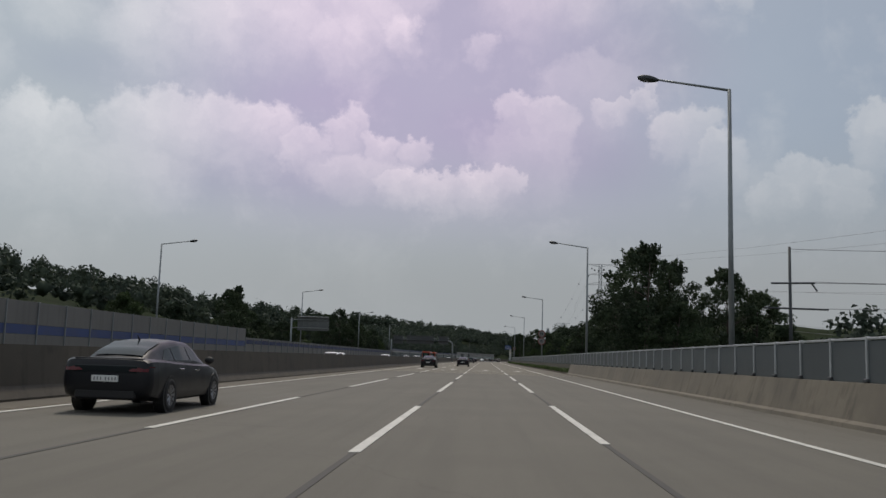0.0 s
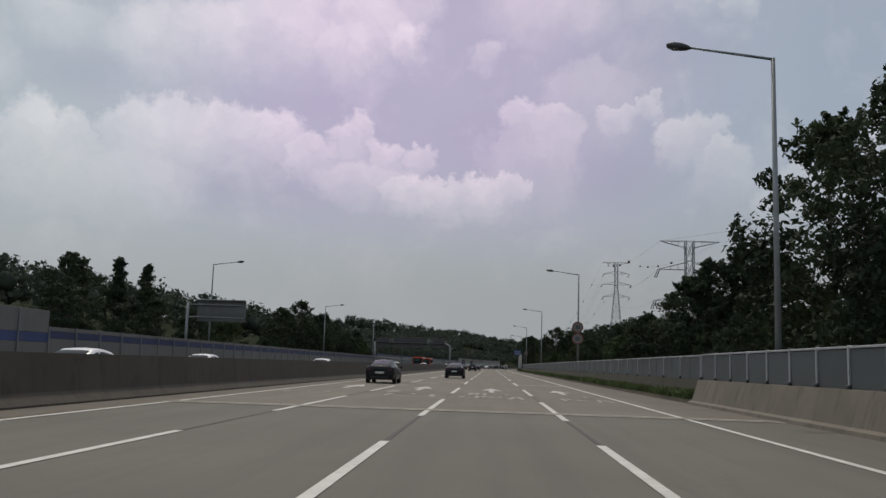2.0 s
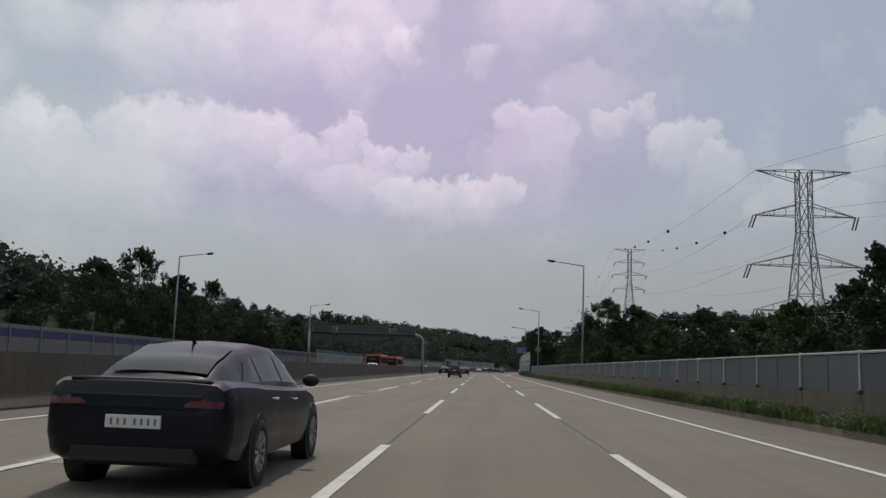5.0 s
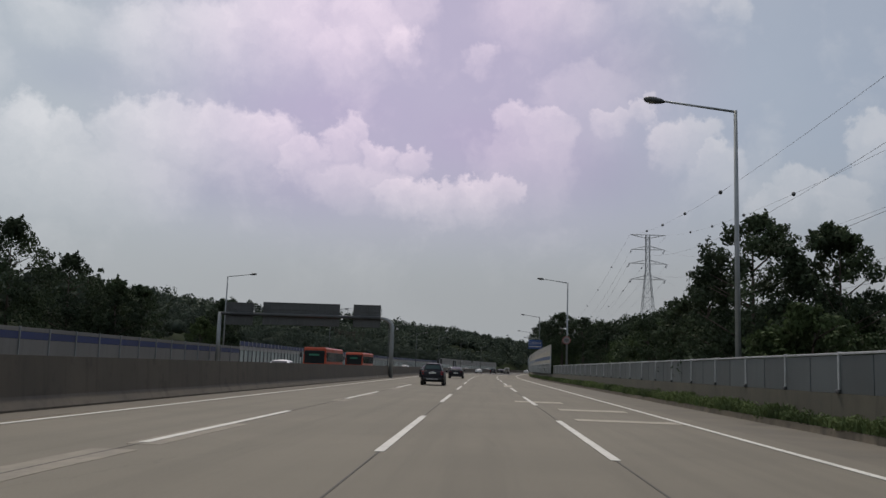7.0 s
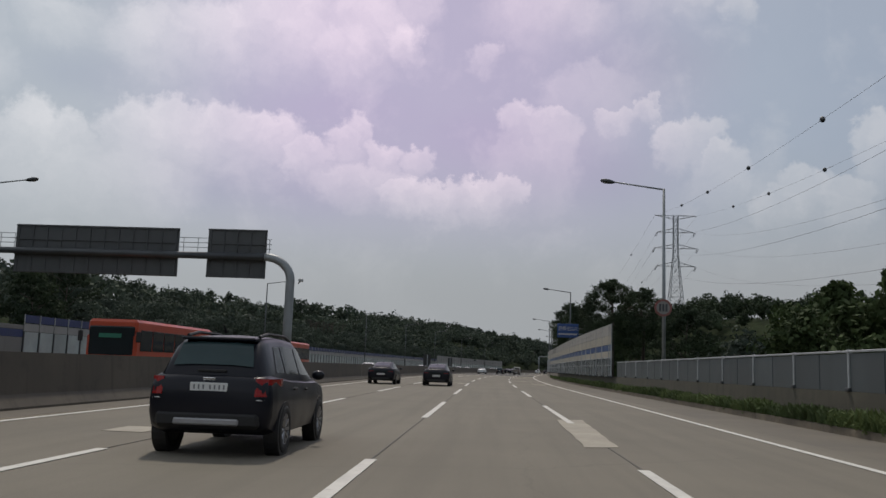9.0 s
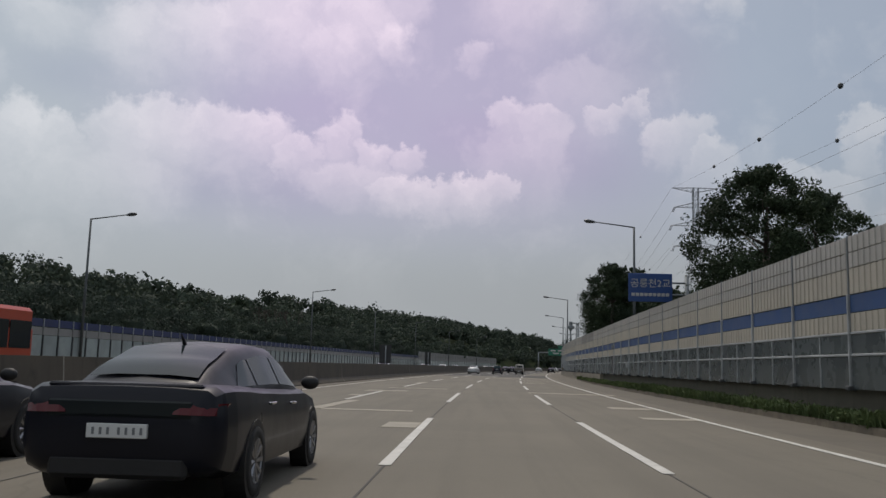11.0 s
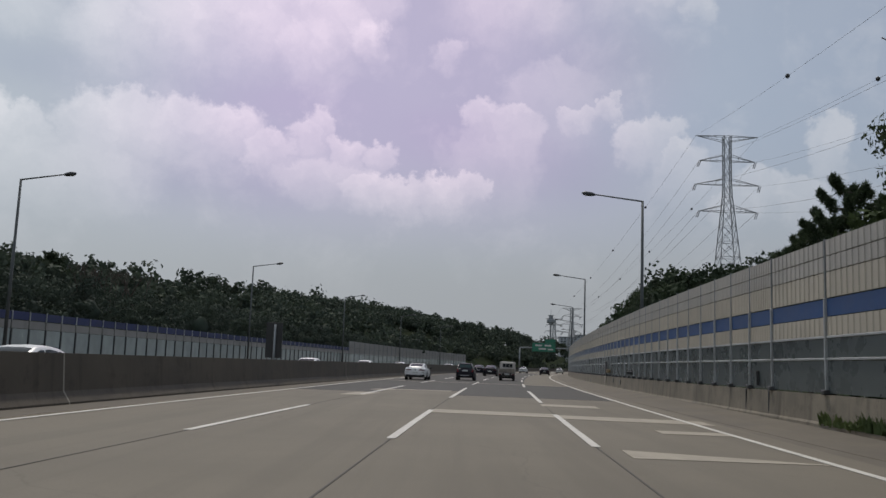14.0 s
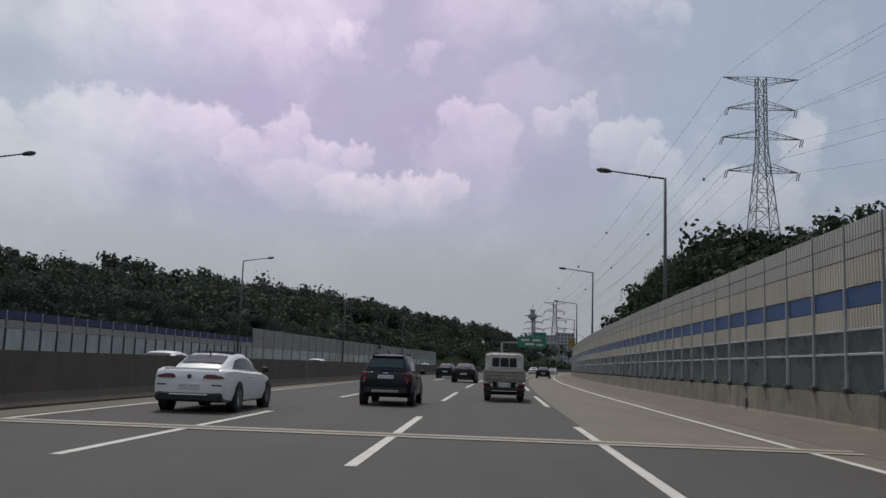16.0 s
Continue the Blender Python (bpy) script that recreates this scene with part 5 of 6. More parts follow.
def pine_mesh(seed, tall, spread):
    """A pine with a bare lower trunk and upturned limbs that end in needle tufts."""
    rng = np.random.default_rng(seed)
    bm = bmesh.new()
    tufts = []
    top = Vector((0.25, 0.1, tall))
    tube(bm, (0, 0, -0.3), top, 0.15, 0.03, 8)
    for k in range(26):
        u = 0.38 + 0.6 * k / 25
        a = k * 2.4 + rng.uniform(-0.3, 0.3)
        reach = spread * (1.12 - u) * rng.uniform(0.8, 1.35) + 0.35
        s = Vector((0.25 * u, 0.1 * u, tall * u))
        mid = s + Vector((math.cos(a), math.sin(a), 0.10)) * reach * 0.6
        tip = mid + Vector((math.cos(a) * 0.4, math.sin(a) * 0.4, 0.45)) * reach
        tube(bm, s, mid, 0.05, 0.03, 5)
        tube(bm, mid, tip, 0.03, 0.012, 5)
        for f in (0.0, 0.35, 0.7, 1.0):
            q = mid.lerp(tip, f)
            tufts.append((tuple(q), 0.24 - 0.08 * f))
            side = Vector((-math.sin(a), math.cos(a), 0.5)) * rng.uniform(-0.45, 0.45) * (1.1 - f)
            tufts.append((tuple(q + side), 0.15))
            tufts.append((tuple(q - side * 0.8 + Vector((0, 0, 0.12))), 0.13))
    tufts += [((0.25, 0.1, tall + 0.12 * k - 0.3), 0.16) for k in range(4)]
    trunk = joined(bm, "trunk", BARK, True)
    return trunk, leaf_mesh("crown", leaf_cloud(rng, tufts, 60, 0.17, 1.0, 0.1, 1.2, 0.11), LEAF_A)


KINDS.append(pine_mesh(31, 8.6, 3.4))
LABELS = ["tall dark green broadleaf tree beside the motorway", "dark green broadleaf tree beside the motorway", "medium dark green tree beside the motorway",
          "lighter green tree beside the motorway", "tall narrow dark green tree beside the motorway", "low bright green bush beside the motorway", "tall dense dark green tree standing behind the noise barrier", "dense dark green tree leafy down to the fence", "dark pine with upturned tufted limbs behind the noise barrier"]


def tree(kind, x, y, scale=1.0, z=None, spin=None):
    rng = random.Random(int(x * 13 + y * 7))
    spin = rng.uniform(0, 360) if spin is None else spin
    z = height(x, y) if z is None else z
    thing = tagged(new("bush" if kind == 5 else "tree"), LABELS[kind], "bush" if kind == 5 else "tree", "roadside trees")
    part("trunk", KINDS[kind][0], thing)
    part("crown", KINDS[kind][1], thing)
    s = Matrix.Diagonal((scale * rng.uniform(0.92, 1.08), scale * rng.uniform(0.92, 1.08), scale, 1))
    thing.matrix_basis = pose(x, y, z, 0, 0, spin) @ s


# beside the carriageway
for k, x, y, s in ((0, 15.2, 82.0, 1.05), (0, 15.8, 90.1, 1.10), (0, 19.0, 88.1, 0.98), (1, 22.5, 81.0, 0.98), (2, 26.5, 84.0, 0.98), (2, 17.0, 76.0, 0.8), (3, 29.5, 86.0, 0.7),
                   (3, 17, 98.1, 0.66), (2, 15.5, 104.2, 0.58), (1, 21, 106.2, 0.64), (4, 16, 114.2, 0.52), (1, 21, 120.3, 0.64), (1, 17.8, 128.3, 0.92), (0, 19.2, 130.8, 0.82), (0, 21.5, 132.3, 0.97), (1, 25.5, 134.3, 1.08), (4, 19.5, 129.3, 1.0), (4, 23, 131.3, 1.1),
                   (2, 15.5, 136.4, 0.8), (1, 26, 126.3, 1.05), (2, 18, 145.5, 0.72), (3, 15.5, 154.8, 0.7), (4, 16.5, 163.2, 0.62), (2, 21, 159.0, 0.85), (2, 25, 171.5, 0.85),
                   (3, 18, 177.8, 0.75), (2, 16, 190.4, 0.72), (3, 22, 196.7, 0.8), (1, 26, 188.3, 0.8), (5, 11.9, 209.8, 0.85), (5, 14.0, 212.4, 0.8), (7, 12.7, 218.2, 1.04), (1, 15.5, 216.0, 0.78), (2, 11.6, 222.9, 0.76), (3, 16.4, 218.7, 0.68), (2, 19, 222.9, 0.62), (3, 18, 212.9, 0.62), (3, 21.5, 216.6, 0.72), (3, 14.8, 197.7, 0.68), (4, 13.8, 242.5, 0.53), (4, 16, 243.5, 0.52), (2, 12.6, 246.1, 0.66), (2, 17.5, 241.5, 0.74), (2, 20, 245.6, 0.75), (3, 15, 251.7, 0.75), (3, 17, 200.9, 0.6),
                   (3, 18.5, 254.8, 0.8),
                   (5, 15, 260.9, 1.1), (3, 21, 265.0, 0.85), (5, 16.5, 271.2, 1.2), (2, 24, 273.2, 0.8), (6, 12.6, 320.0, 0.90), (6, 16.4, 323.4, 0.86), (2, 19, 314.5, 0.9), (3, 14.2, 347.1, 0.8), (3, 15.8, 341.2, 0.86), (3, 13.9, 354.0, 0.78),
                   (2, 19.5, 352.1, 0.85), (2, 15.6, 354.0, 0.95)):
    tree(k, x, y, s)
for k, d, y, s in ((6, 11.9, 374.9, 0.95), (8, 13.0, 388.4, 0.98), (8, 13.3, 391.2, 0.9), (8, 13.2, 393.4, 0.85), (6, 11.2, 368.9, 0.99), (6, 13.6, 371.8, 0.98), (3, 11.9, 380.7, 0.9), (2, 18.6, 367.9, 0.95)):
    p = at(d, y)
    tree(k, p.x, p.y, s, -0.1)
# behind the opposite barrier
for k, x, y, s in ((2, -35, 118.2, 0.75), (1, -38, 126.3, 0.9), (4, -43.5, 148.6, 0.95), (2, -36, 136.4, 0.7), (4, -51, 175.7, 1.05), (1, -46, 167.3, 0.7), (2, -37, 156.9, 0.75), (3, -40, 182.0, 0.9),
                   (2, -37, 196.7, 0.8), (0, -36.5, 215.6, 1.0), (1, -33.8, 219.7, 0.95), (1, -39, 211.4, 0.95), (2, -35, 228.1, 0.85), (0, -37, 242.5, 0.93), (1, -40.5, 240.5, 0.92), (0, -36.2, 250.7, 0.80), (1, -44, 238.4, 0.88), (2, -34.4, 255.8, 0.95),
                   (2, -36, 258.9, 0.8), (1, -38, 271.2, 0.8), (3, -35, 283.0, 0.8), (2, -37, 296.8, 0.85), (1, -40, 308.6, 0.9), (2, -36, 98.1, 0.7), (3, -38, 88.1, 0.8)):
    tree(k, x, y, s)


def clump_core():
    """Vertices and triangles of a unit lump."""
    bm = bmesh.new()
    bmesh.ops.create_icosphere(bm, subdivisions=2, radius=1.0)
    v = np.array([q.co[:] for q in bm.verts])
    f = np.array([[q.index for q in p.verts] for p in bm.faces])
    bm.free()
    return v, f


def woods(name, spots, label, size, per=70, mat=LEAF_FAR):
    """Crowns of a wooded slope in one mesh: sprays of leaves round a dark inner mass."""
    rng = np.random.default_rng(8)
    sprays, lumps = [], []
    for x, y, z, tall in spots:
        r = tall * (0.26 + 0.14 * rng.random())
        mid = z + tall * 0.58
        lumps.append(((x, y, mid - 0.04 * tall), r * 0.42))
        for k in range(18):
            v = rng.normal(size=3)
            v = v / np.linalg.norm(v)
            v[2] = v[2] if v[2] > -0.35 else -v[2]
            out = r * rng.uniform(0.45, 0.76)
            sprays.append(((x + v[0] * out, y + v[1] * out, mid + v[2] * out * (1.25 if v[2] > 0 else 0.8)), r * rng.uniform(0.26, 0.42)))
    leaves = leaf_cloud(rng, sprays, max(3, per // 18), size, 0.85, 0.68, 0.27, 0.75)
    v, f = clump_core()
    n = len(lumps)
    c = np.array([q[0] for q in lumps])[:, None, :]
    r = np.array([q[1] for q in lumps])[:, None, None]
    core = (c + v[None] * r * (0.6 + 0.45 * rng.random((n, len(v), 1)))).reshape(-1, 3)
    nl = len(leaves) // 4
    tris = (f[None] + (np.arange(n) * len(v))[:, None, None] + 4 * nl).reshape(-1, 3)
    me = bpy.data.meshes.new(name)
    me.vertices.add(4 * nl + len(core))
    me.vertices.foreach_set("co", np.concatenate([leaves, core]).astype(np.float32).ravel())
    me.loops.add(4 * nl + 3 * len(tris))
    me.loops.foreach_set("vertex_index", np.concatenate([np.arange(4 * nl), tris.ravel()]).astype(np.int32))
    me.polygons.add(nl + len(tris))
    me.polygons.foreach_set("loop_start", np.concatenate([np.arange(0, 4 * nl, 4), 4 * nl + 3 * np.arange(len(tris))]).astype(np.int32))
    me.materials.append(mat)
    me.update(calc_edges=True)
    return tagged(new(name, me), label, "forest", "", "stuff")


def scatter(seed, count, d0, d1, y0, y1, tall0, tall1):
    rng = random.Random(seed)
    out = []
    for _ in range(count):
        y = y0 + (y1 - y0) * rng.random()
        d = d0 + (d1 - d0) * rng.random()
        x = centre(y) + d if y < 900 else centre(900) + (y - 900) * 0.37 + d
        out.append((x, y, height(x, y) - 0.5, rng.uniform(tall0, tall1)))
    return out


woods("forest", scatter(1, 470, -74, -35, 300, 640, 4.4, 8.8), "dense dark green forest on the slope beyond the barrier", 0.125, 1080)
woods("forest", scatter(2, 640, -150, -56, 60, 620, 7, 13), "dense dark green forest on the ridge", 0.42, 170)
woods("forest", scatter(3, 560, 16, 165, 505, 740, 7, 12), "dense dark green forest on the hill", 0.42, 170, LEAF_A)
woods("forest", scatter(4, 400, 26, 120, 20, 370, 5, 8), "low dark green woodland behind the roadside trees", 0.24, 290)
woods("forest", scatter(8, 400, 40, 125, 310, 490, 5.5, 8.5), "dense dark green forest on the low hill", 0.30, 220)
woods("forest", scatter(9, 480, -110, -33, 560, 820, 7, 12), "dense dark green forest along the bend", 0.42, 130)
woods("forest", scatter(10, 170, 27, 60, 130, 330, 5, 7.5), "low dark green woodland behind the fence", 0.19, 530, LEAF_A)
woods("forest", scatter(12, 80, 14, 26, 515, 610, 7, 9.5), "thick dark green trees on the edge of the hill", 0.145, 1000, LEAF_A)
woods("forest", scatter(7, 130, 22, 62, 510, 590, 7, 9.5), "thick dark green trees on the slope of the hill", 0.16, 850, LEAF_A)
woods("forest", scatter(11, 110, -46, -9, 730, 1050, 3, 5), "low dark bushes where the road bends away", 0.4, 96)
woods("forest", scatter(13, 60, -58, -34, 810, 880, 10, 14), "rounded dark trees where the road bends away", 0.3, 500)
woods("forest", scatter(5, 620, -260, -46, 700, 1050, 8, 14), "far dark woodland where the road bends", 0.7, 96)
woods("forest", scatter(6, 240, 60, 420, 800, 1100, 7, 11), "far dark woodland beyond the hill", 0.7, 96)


def bare_tree(x, y, s):
    rng = random.Random(int(x * 3 + y))
    bm = bmesh.new()

    def grow(p, way, length, r, depth):
        e = p + way * length
        tube(bm, p, e, r, r * 0.6, 5)
        if depth:
            for _ in range(3):
                w = (way + Vector((rng.uniform(-0.6, 0.6), rng.uniform(-0.6, 0.6), rng.uniform(-0.1, 0.5)))).normalized()
                grow(e, w, length * 0.68, r * 0.55, depth - 1)

    grow(Vector((0, 0, 0)), Vector((0, 0, 1)), 3.6 * s, 0.16, 4)
    thing = new("bare_tree", joined(bm, "bare_tree", BARK))
    tagged(thing, "leafless grey tree rising out of the forest", "tree", "bare trees")
    thing.matrix_basis = pose(x, y, height(x, y))


for x, y, s in ((-51.8, 480, 1.0), (-49.6, 481, 0.95), (-47.2, 480, 1.05), (-45.7, 481, 1.0), (-43.8, 480, 1.08)):
    bare_tree(x, y, s)
tree(0, -56.3, 480, 0.86)

# ---- vehicles ----


def paint(name, colour, coat=0.6, rough=0.35, metal=0.0):
    mat = material(name, colour, rough, metal, vary=0.06, grain=60.0, stain=0.9, bump=0.0)
    b = mat.node_tree.nodes["Principled BSDF"]
    b.inputs["Coat Weight"].default_value = coat * 0.2
    b.inputs["Specular IOR Level"].default_value = 0.22
    b.inputs["Coat Roughness"].default_value = 0.08
    return mat


PAINT_BLACK = paint("dark blue-black car paint", (0.006, 0.007, 0.013), 0.7, 0.35)
PAINT_GREY = paint("dark grey car paint", (0.010, 0.011, 0.014), 0.7, 0.35, 0.0)
PAINT_WHITE = paint("silver white car paint", (0.70, 0.71, 0.71), 0.7, 0.35, 0.1)
PAINT_CREAM = material("dusty white truck paint", (0.47, 0.455, 0.43), 0.55, vary=0.15, stain=2.2, dirt=(0.17, 0.14, 0.11), streak=0.3)
DUSTY = material("dusty truck bed paint", (0.26, 0.235, 0.20), 0.7, vary=0.2, stain=2.5, dirt=(0.10, 0.08, 0.06), streak=0.4)
PAINT_RED = paint("orange red bus paint", (0.42, 0.075, 0.04))
CAR_GLASS = material("dark car glass", (0.02, 0.025, 0.027), 0.06, vary=0.1, bump=0.0, spec=0.15)
PALE_GLASS = material("sky reflecting rear glass", (0.022, 0.03, 0.034), 0.12, vary=0.1, bump=0.0, spec=0.3)
# the teal reflection on this glass is put into its base colour
TEAL_GLASS = material("teal tinted rear glass", (0.03, 0.055, 0.058), 0.1, vary=0.1, bump=0.0, spec=0.3)
RUBBER = material("tyre rubber", (0.018, 0.018, 0.018), 0.85, vary=0.2)
TRIM = material("black plastic trim", (0.011, 0.011, 0.012), 0.6, vary=0.15)
ALLOY = material("alloy rim", (0.28, 0.28, 0.29), 0.35, 0.8, vary=0.1)
TAIL_RED = paint("red tail lamp lens", (0.26, 0.013, 0.012), 0.8, 0.2)
TAIL_DARK = paint("dark tail lamp lens", (0.09, 0.012, 0.016), 0.8, 0.2)
LAMP_CLEAR = material("clear lamp lens", (0.45, 0.44, 0.42), 0.15, vary=0.05, bump=0.0)
PLATE = material("number plate", (0.62, 0.63, 0.62), 0.45, vary=0.05)
PLATE_INK = material("plate print", (0.16, 0.17, 0.18), 0.6, vary=0.05)
CHROME = material("chrome trim", (0.6, 0.6, 0.6), 0.15, 0.95, vary=0.05, bump=0.0)
SKID = material("silver skid plate", (0.30, 0.30, 0.31), 0.4, 0.4, vary=0.1)


def lerp_rows(rows, y):
    """Values of rows (y, a, b, ...) at y."""
    if y <= rows[0][0]:
        return rows[0][1:]
    for a, b in zip(rows, rows[1:]):
        if y <= b[0]:
            u = (y - a[0]) / (b[0] - a[0])
            u = u * u * (3 - 2 * u) * 0.4 + u * 0.6
            return [p + (q - p) * u for p, q in zip(a[1:], b[1:])]
    return rows[-1][1:]


def loft(name, rings, mat, smooth_=True):
    bm = bmesh.new()
    made = [[bm.verts.new(p) for p in ring] for ring in rings]
    n = len(rings[0])
    for a, b in zip(made, made[1:]):
        for i in range(n):
            bm.faces.new((a[i], a[(i + 1) % n], b[(i + 1) % n], b[i]))
    bm.faces.new(made[0])
    bm.faces.new(made[-1][::-1])
    me = joined(bm, name, mat, smooth_)
    me.set_sharp_from_angle(angle=radians(38))
    return me


def body_ring(y, w, z0, z1):
    h = z1 - z0
    half = [(0, z0), (w * 0.80, z0), (w * 0.95, z0 + 0.06), (w * 0.995, z0 + 0.30 * h), (w, z0 + 0.52 * h), (w * 0.985, z0 + 0.74 * h), (w * 0.95, z1 - 0.05), (w * 0.86, z1), (w * 0.5, z1 + 0.015), (0, z1 + 0.02)]
    return [Vector((x, y, z)) for x, z in half] + [Vector((-x, y, z)) for x, z in half[-2:0:-1]]


def cabin_ring(y, wb, wt, zb, zt):
    half = [(0, zb - 0.08), (wb, zb - 0.08), (wb, zb), (wt + 0.04, zt - 0.08), (wt - 0.02, zt - 0.02), (wt - 0.16, zt), (0, zt + 0.02)]
    return [Vector((x, y, z)) for x, z in half] + [Vector((-x, y, z)) for x, z in half[-2:0:-1]]


def side_pane(cabin, spans, s, name, mat, u0=0.14, u1=0.9):
    """A pane on the cabin's flank; spans: lower and upper ends along y."""
    (a0, a1), (b0, b1) = spans
    bm = bmesh.new()
    grid = []
    n = 8
    for i in range(n + 1):
        row = []
        for v, (e0, e1) in ((u0, (a0, a1)), ((u0 + u1) / 2, ((a0 + b0) / 2, (a1 + b1) / 2)), (u1, (b0, b1))):
            y = e0 + (e1 - e0) * i / n
            wb, wt, zb, zt = lerp_rows(cabin, y)
            x = wb + (wt + 0.04 - wb) * v + 0.008
            row.append(bm.verts.new((s * x, y, zb + (zt - 0.08 - zb) * v)))
        grid.append(row)
    for i in range(n):
        for j in range(2):
            bm.faces.new((grid[i][j], grid[i + 1][j], grid[i + 1][j + 1], grid[i][j + 1]))
    return joined(bm, name, mat, True)


def top_pane(cabin, y0, y1, name, mat, keep=0.9, lift=0.012):
    """A pane lying on the cabin's sloping front or rear."""
    bm = bmesh.new()
    grid = []
    for i in range(7):
        y = y0 + (y1 - y0) * i / 6
        wb, wt, zb, zt = lerp_rows(cabin, y)
        w = (wt - 0.02) * keep
        grid.append([bm.verts.new((w * u, y - (lift if y < 2 else -lift), zt + (0.02 if abs(u) < 0.6 else 0.0) + lift)) for u in (-1, -0.5, 0, 0.5, 1)])
    for i in range(6):
        for j in range(4):
            bm.faces.new((grid[i][j], grid[i][j + 1], grid[i + 1][j + 1], grid[i + 1][j]))
    return joined(bm, name, mat, True)


def wheel_meshes(r=0.33, w=0.22):
    bm = bmesh.new()
    prof = [(-w / 2, r * 0.62), (-w / 2, r * 0.93), (-w * 0.36, r), (w * 0.36, r), (w / 2, r * 0.93), (w / 2, r * 0.62)]
    n = 28
    rings = [[bm.verts.new((x, q * math.cos(k * math.tau / n), q * math.sin(k * math.tau / n))) for x, q in prof] for k in range(n)]
    for k in range(n):
        for j in range(6):
            bm.faces.new((rings[k][j], rings[(k + 1) % n][j], rings[(k + 1) % n][(j + 1) % 6], rings[k][(j + 1) % 6]))
    tyre = joined(bm, "tyre", RUBBER, True)
    bm = bmesh.new()
    tube(bm, (-w * 0.3, 0, 0), (w * 0.34, 0, 0), r * 0.16, r * 0.16, 14)
    for k in range(10):
        a = k * math.tau / 10
        c = Vector((w * 0.33, math.cos(a), math.sin(a)))
        tube(bm, (w * 0.34, 0.08 * r * c.y, 0.08 * r * c.z), (w * 0.40, 0.63 * r * c.y, 0.63 * r * c.z), 0.022, 0.03, 5)
    for k in range(24):
        a, b = k * math.tau / 24, (k + 1) * math.tau / 24
        tube(bm, (w * 0.42, 0.63 * r * math.cos(a), 0.63 * r * math.sin(a)), (w * 0.42, 0.63 * r * math.cos(b), 0.63 * r * math.sin(b)), 0.018, None, 5)
    rim = joined(bm, "rim", ALLOY)
    bm = bmesh.new()
    tube(bm, (-w * 0.2, 0, 0), (w * 0.12, 0, 0), r * 0.63, r * 0.63, 24)
    hub = joined(bm, "brake_disc", TRIM)
    return tyre, rim, hub


WHEEL = wheel_meshes()


def add_wheel(thing, x, y, r=0.33):
    k = r / 0.33
    tyre = part("wheel", WHEEL[0], thing, "", pose(x, y, r, 0, 0, 180 if x < 0 else 0) @ Matrix.Diagonal((1, k, k, 1)))
    part("rim", WHEEL[1], tyre)
    part("brake_disc", WHEEL[2], tyre)


def block(name, x0, x1, y0, y1, z0, z1, mat, thing, bevel=0.02, label="", m_=None):
    bm = bmesh.new()
    box(bm, x0, x1, y0, y1, z0, z1, bevel)
    return part(name, joined(bm, name, mat), thing, label, m_)


def number_plate(thing, y, z, w=0.52, h=0.12):
    p = block("number_plate", -w / 2, w / 2, y - 0.03, y + 0.03, z, z + h, PLATE, thing, 0.006, "white number plate")
    bar = box_mesh("plate_bar", (0.022, 0.006, h - 0.06), PLATE_INK, 0.0)
    for k in range(7):
        x = -w / 2 + 0.06 + k * (w - 0.1) / 6.6 + (0.03 if k > 2 else 0)
        part("plate_bar", bar, p, "", pose(x, y - 0.031, z + 0.03))


def rear_y(body, x):
    y = 0.0
    while y < 1.0 and lerp_rows(body, y)[0] * 0.97 < x:
        y += 0.005
    return y


def tail_lamp(body, s, x0, x1, z0, z1, rise=0.0, name="tail_lamp", mat=None, proud=0.022):
    """A lens wrapped round the rear corner; rise lifts and leans its inner edge."""
    bm = bmesh.new()
    n = 8
    cols = []
    for i in range(n + 1):
        x = x0 + (x1 - x0) * i / n
        lean = rise * (1 - i / n)
        y = rear_y(body, x)
        cols.append([bm.verts.new((s * (x + (rise * 0.9 * u)), y - proud * (1 if 0 < i < n else 0.4) + back + 0.05 * u, z0 + lean * (1 - u) * 0.4 + (z1 - z0) * u)) for back in (0.0, 0.10) for u in (0.0, 0.5, 1.0)])
    for a, b in zip(cols, cols[1:]):
        for j, k in ((0, 1), (1, 2), (2, 5), (5, 4), (4, 3), (3, 0)):
            bm.faces.new((a[j], a[k], b[k], b[j]))
    for c in (cols[0], cols[-1]):
        bm.faces.new((c[0], c[1], c[4], c[3]))
        bm.faces.new((c[1], c[2], c[5], c[4]))
    bmesh.ops.recalc_face_normals(bm, faces=bm.faces)
    return joined(bm, name, mat, False)


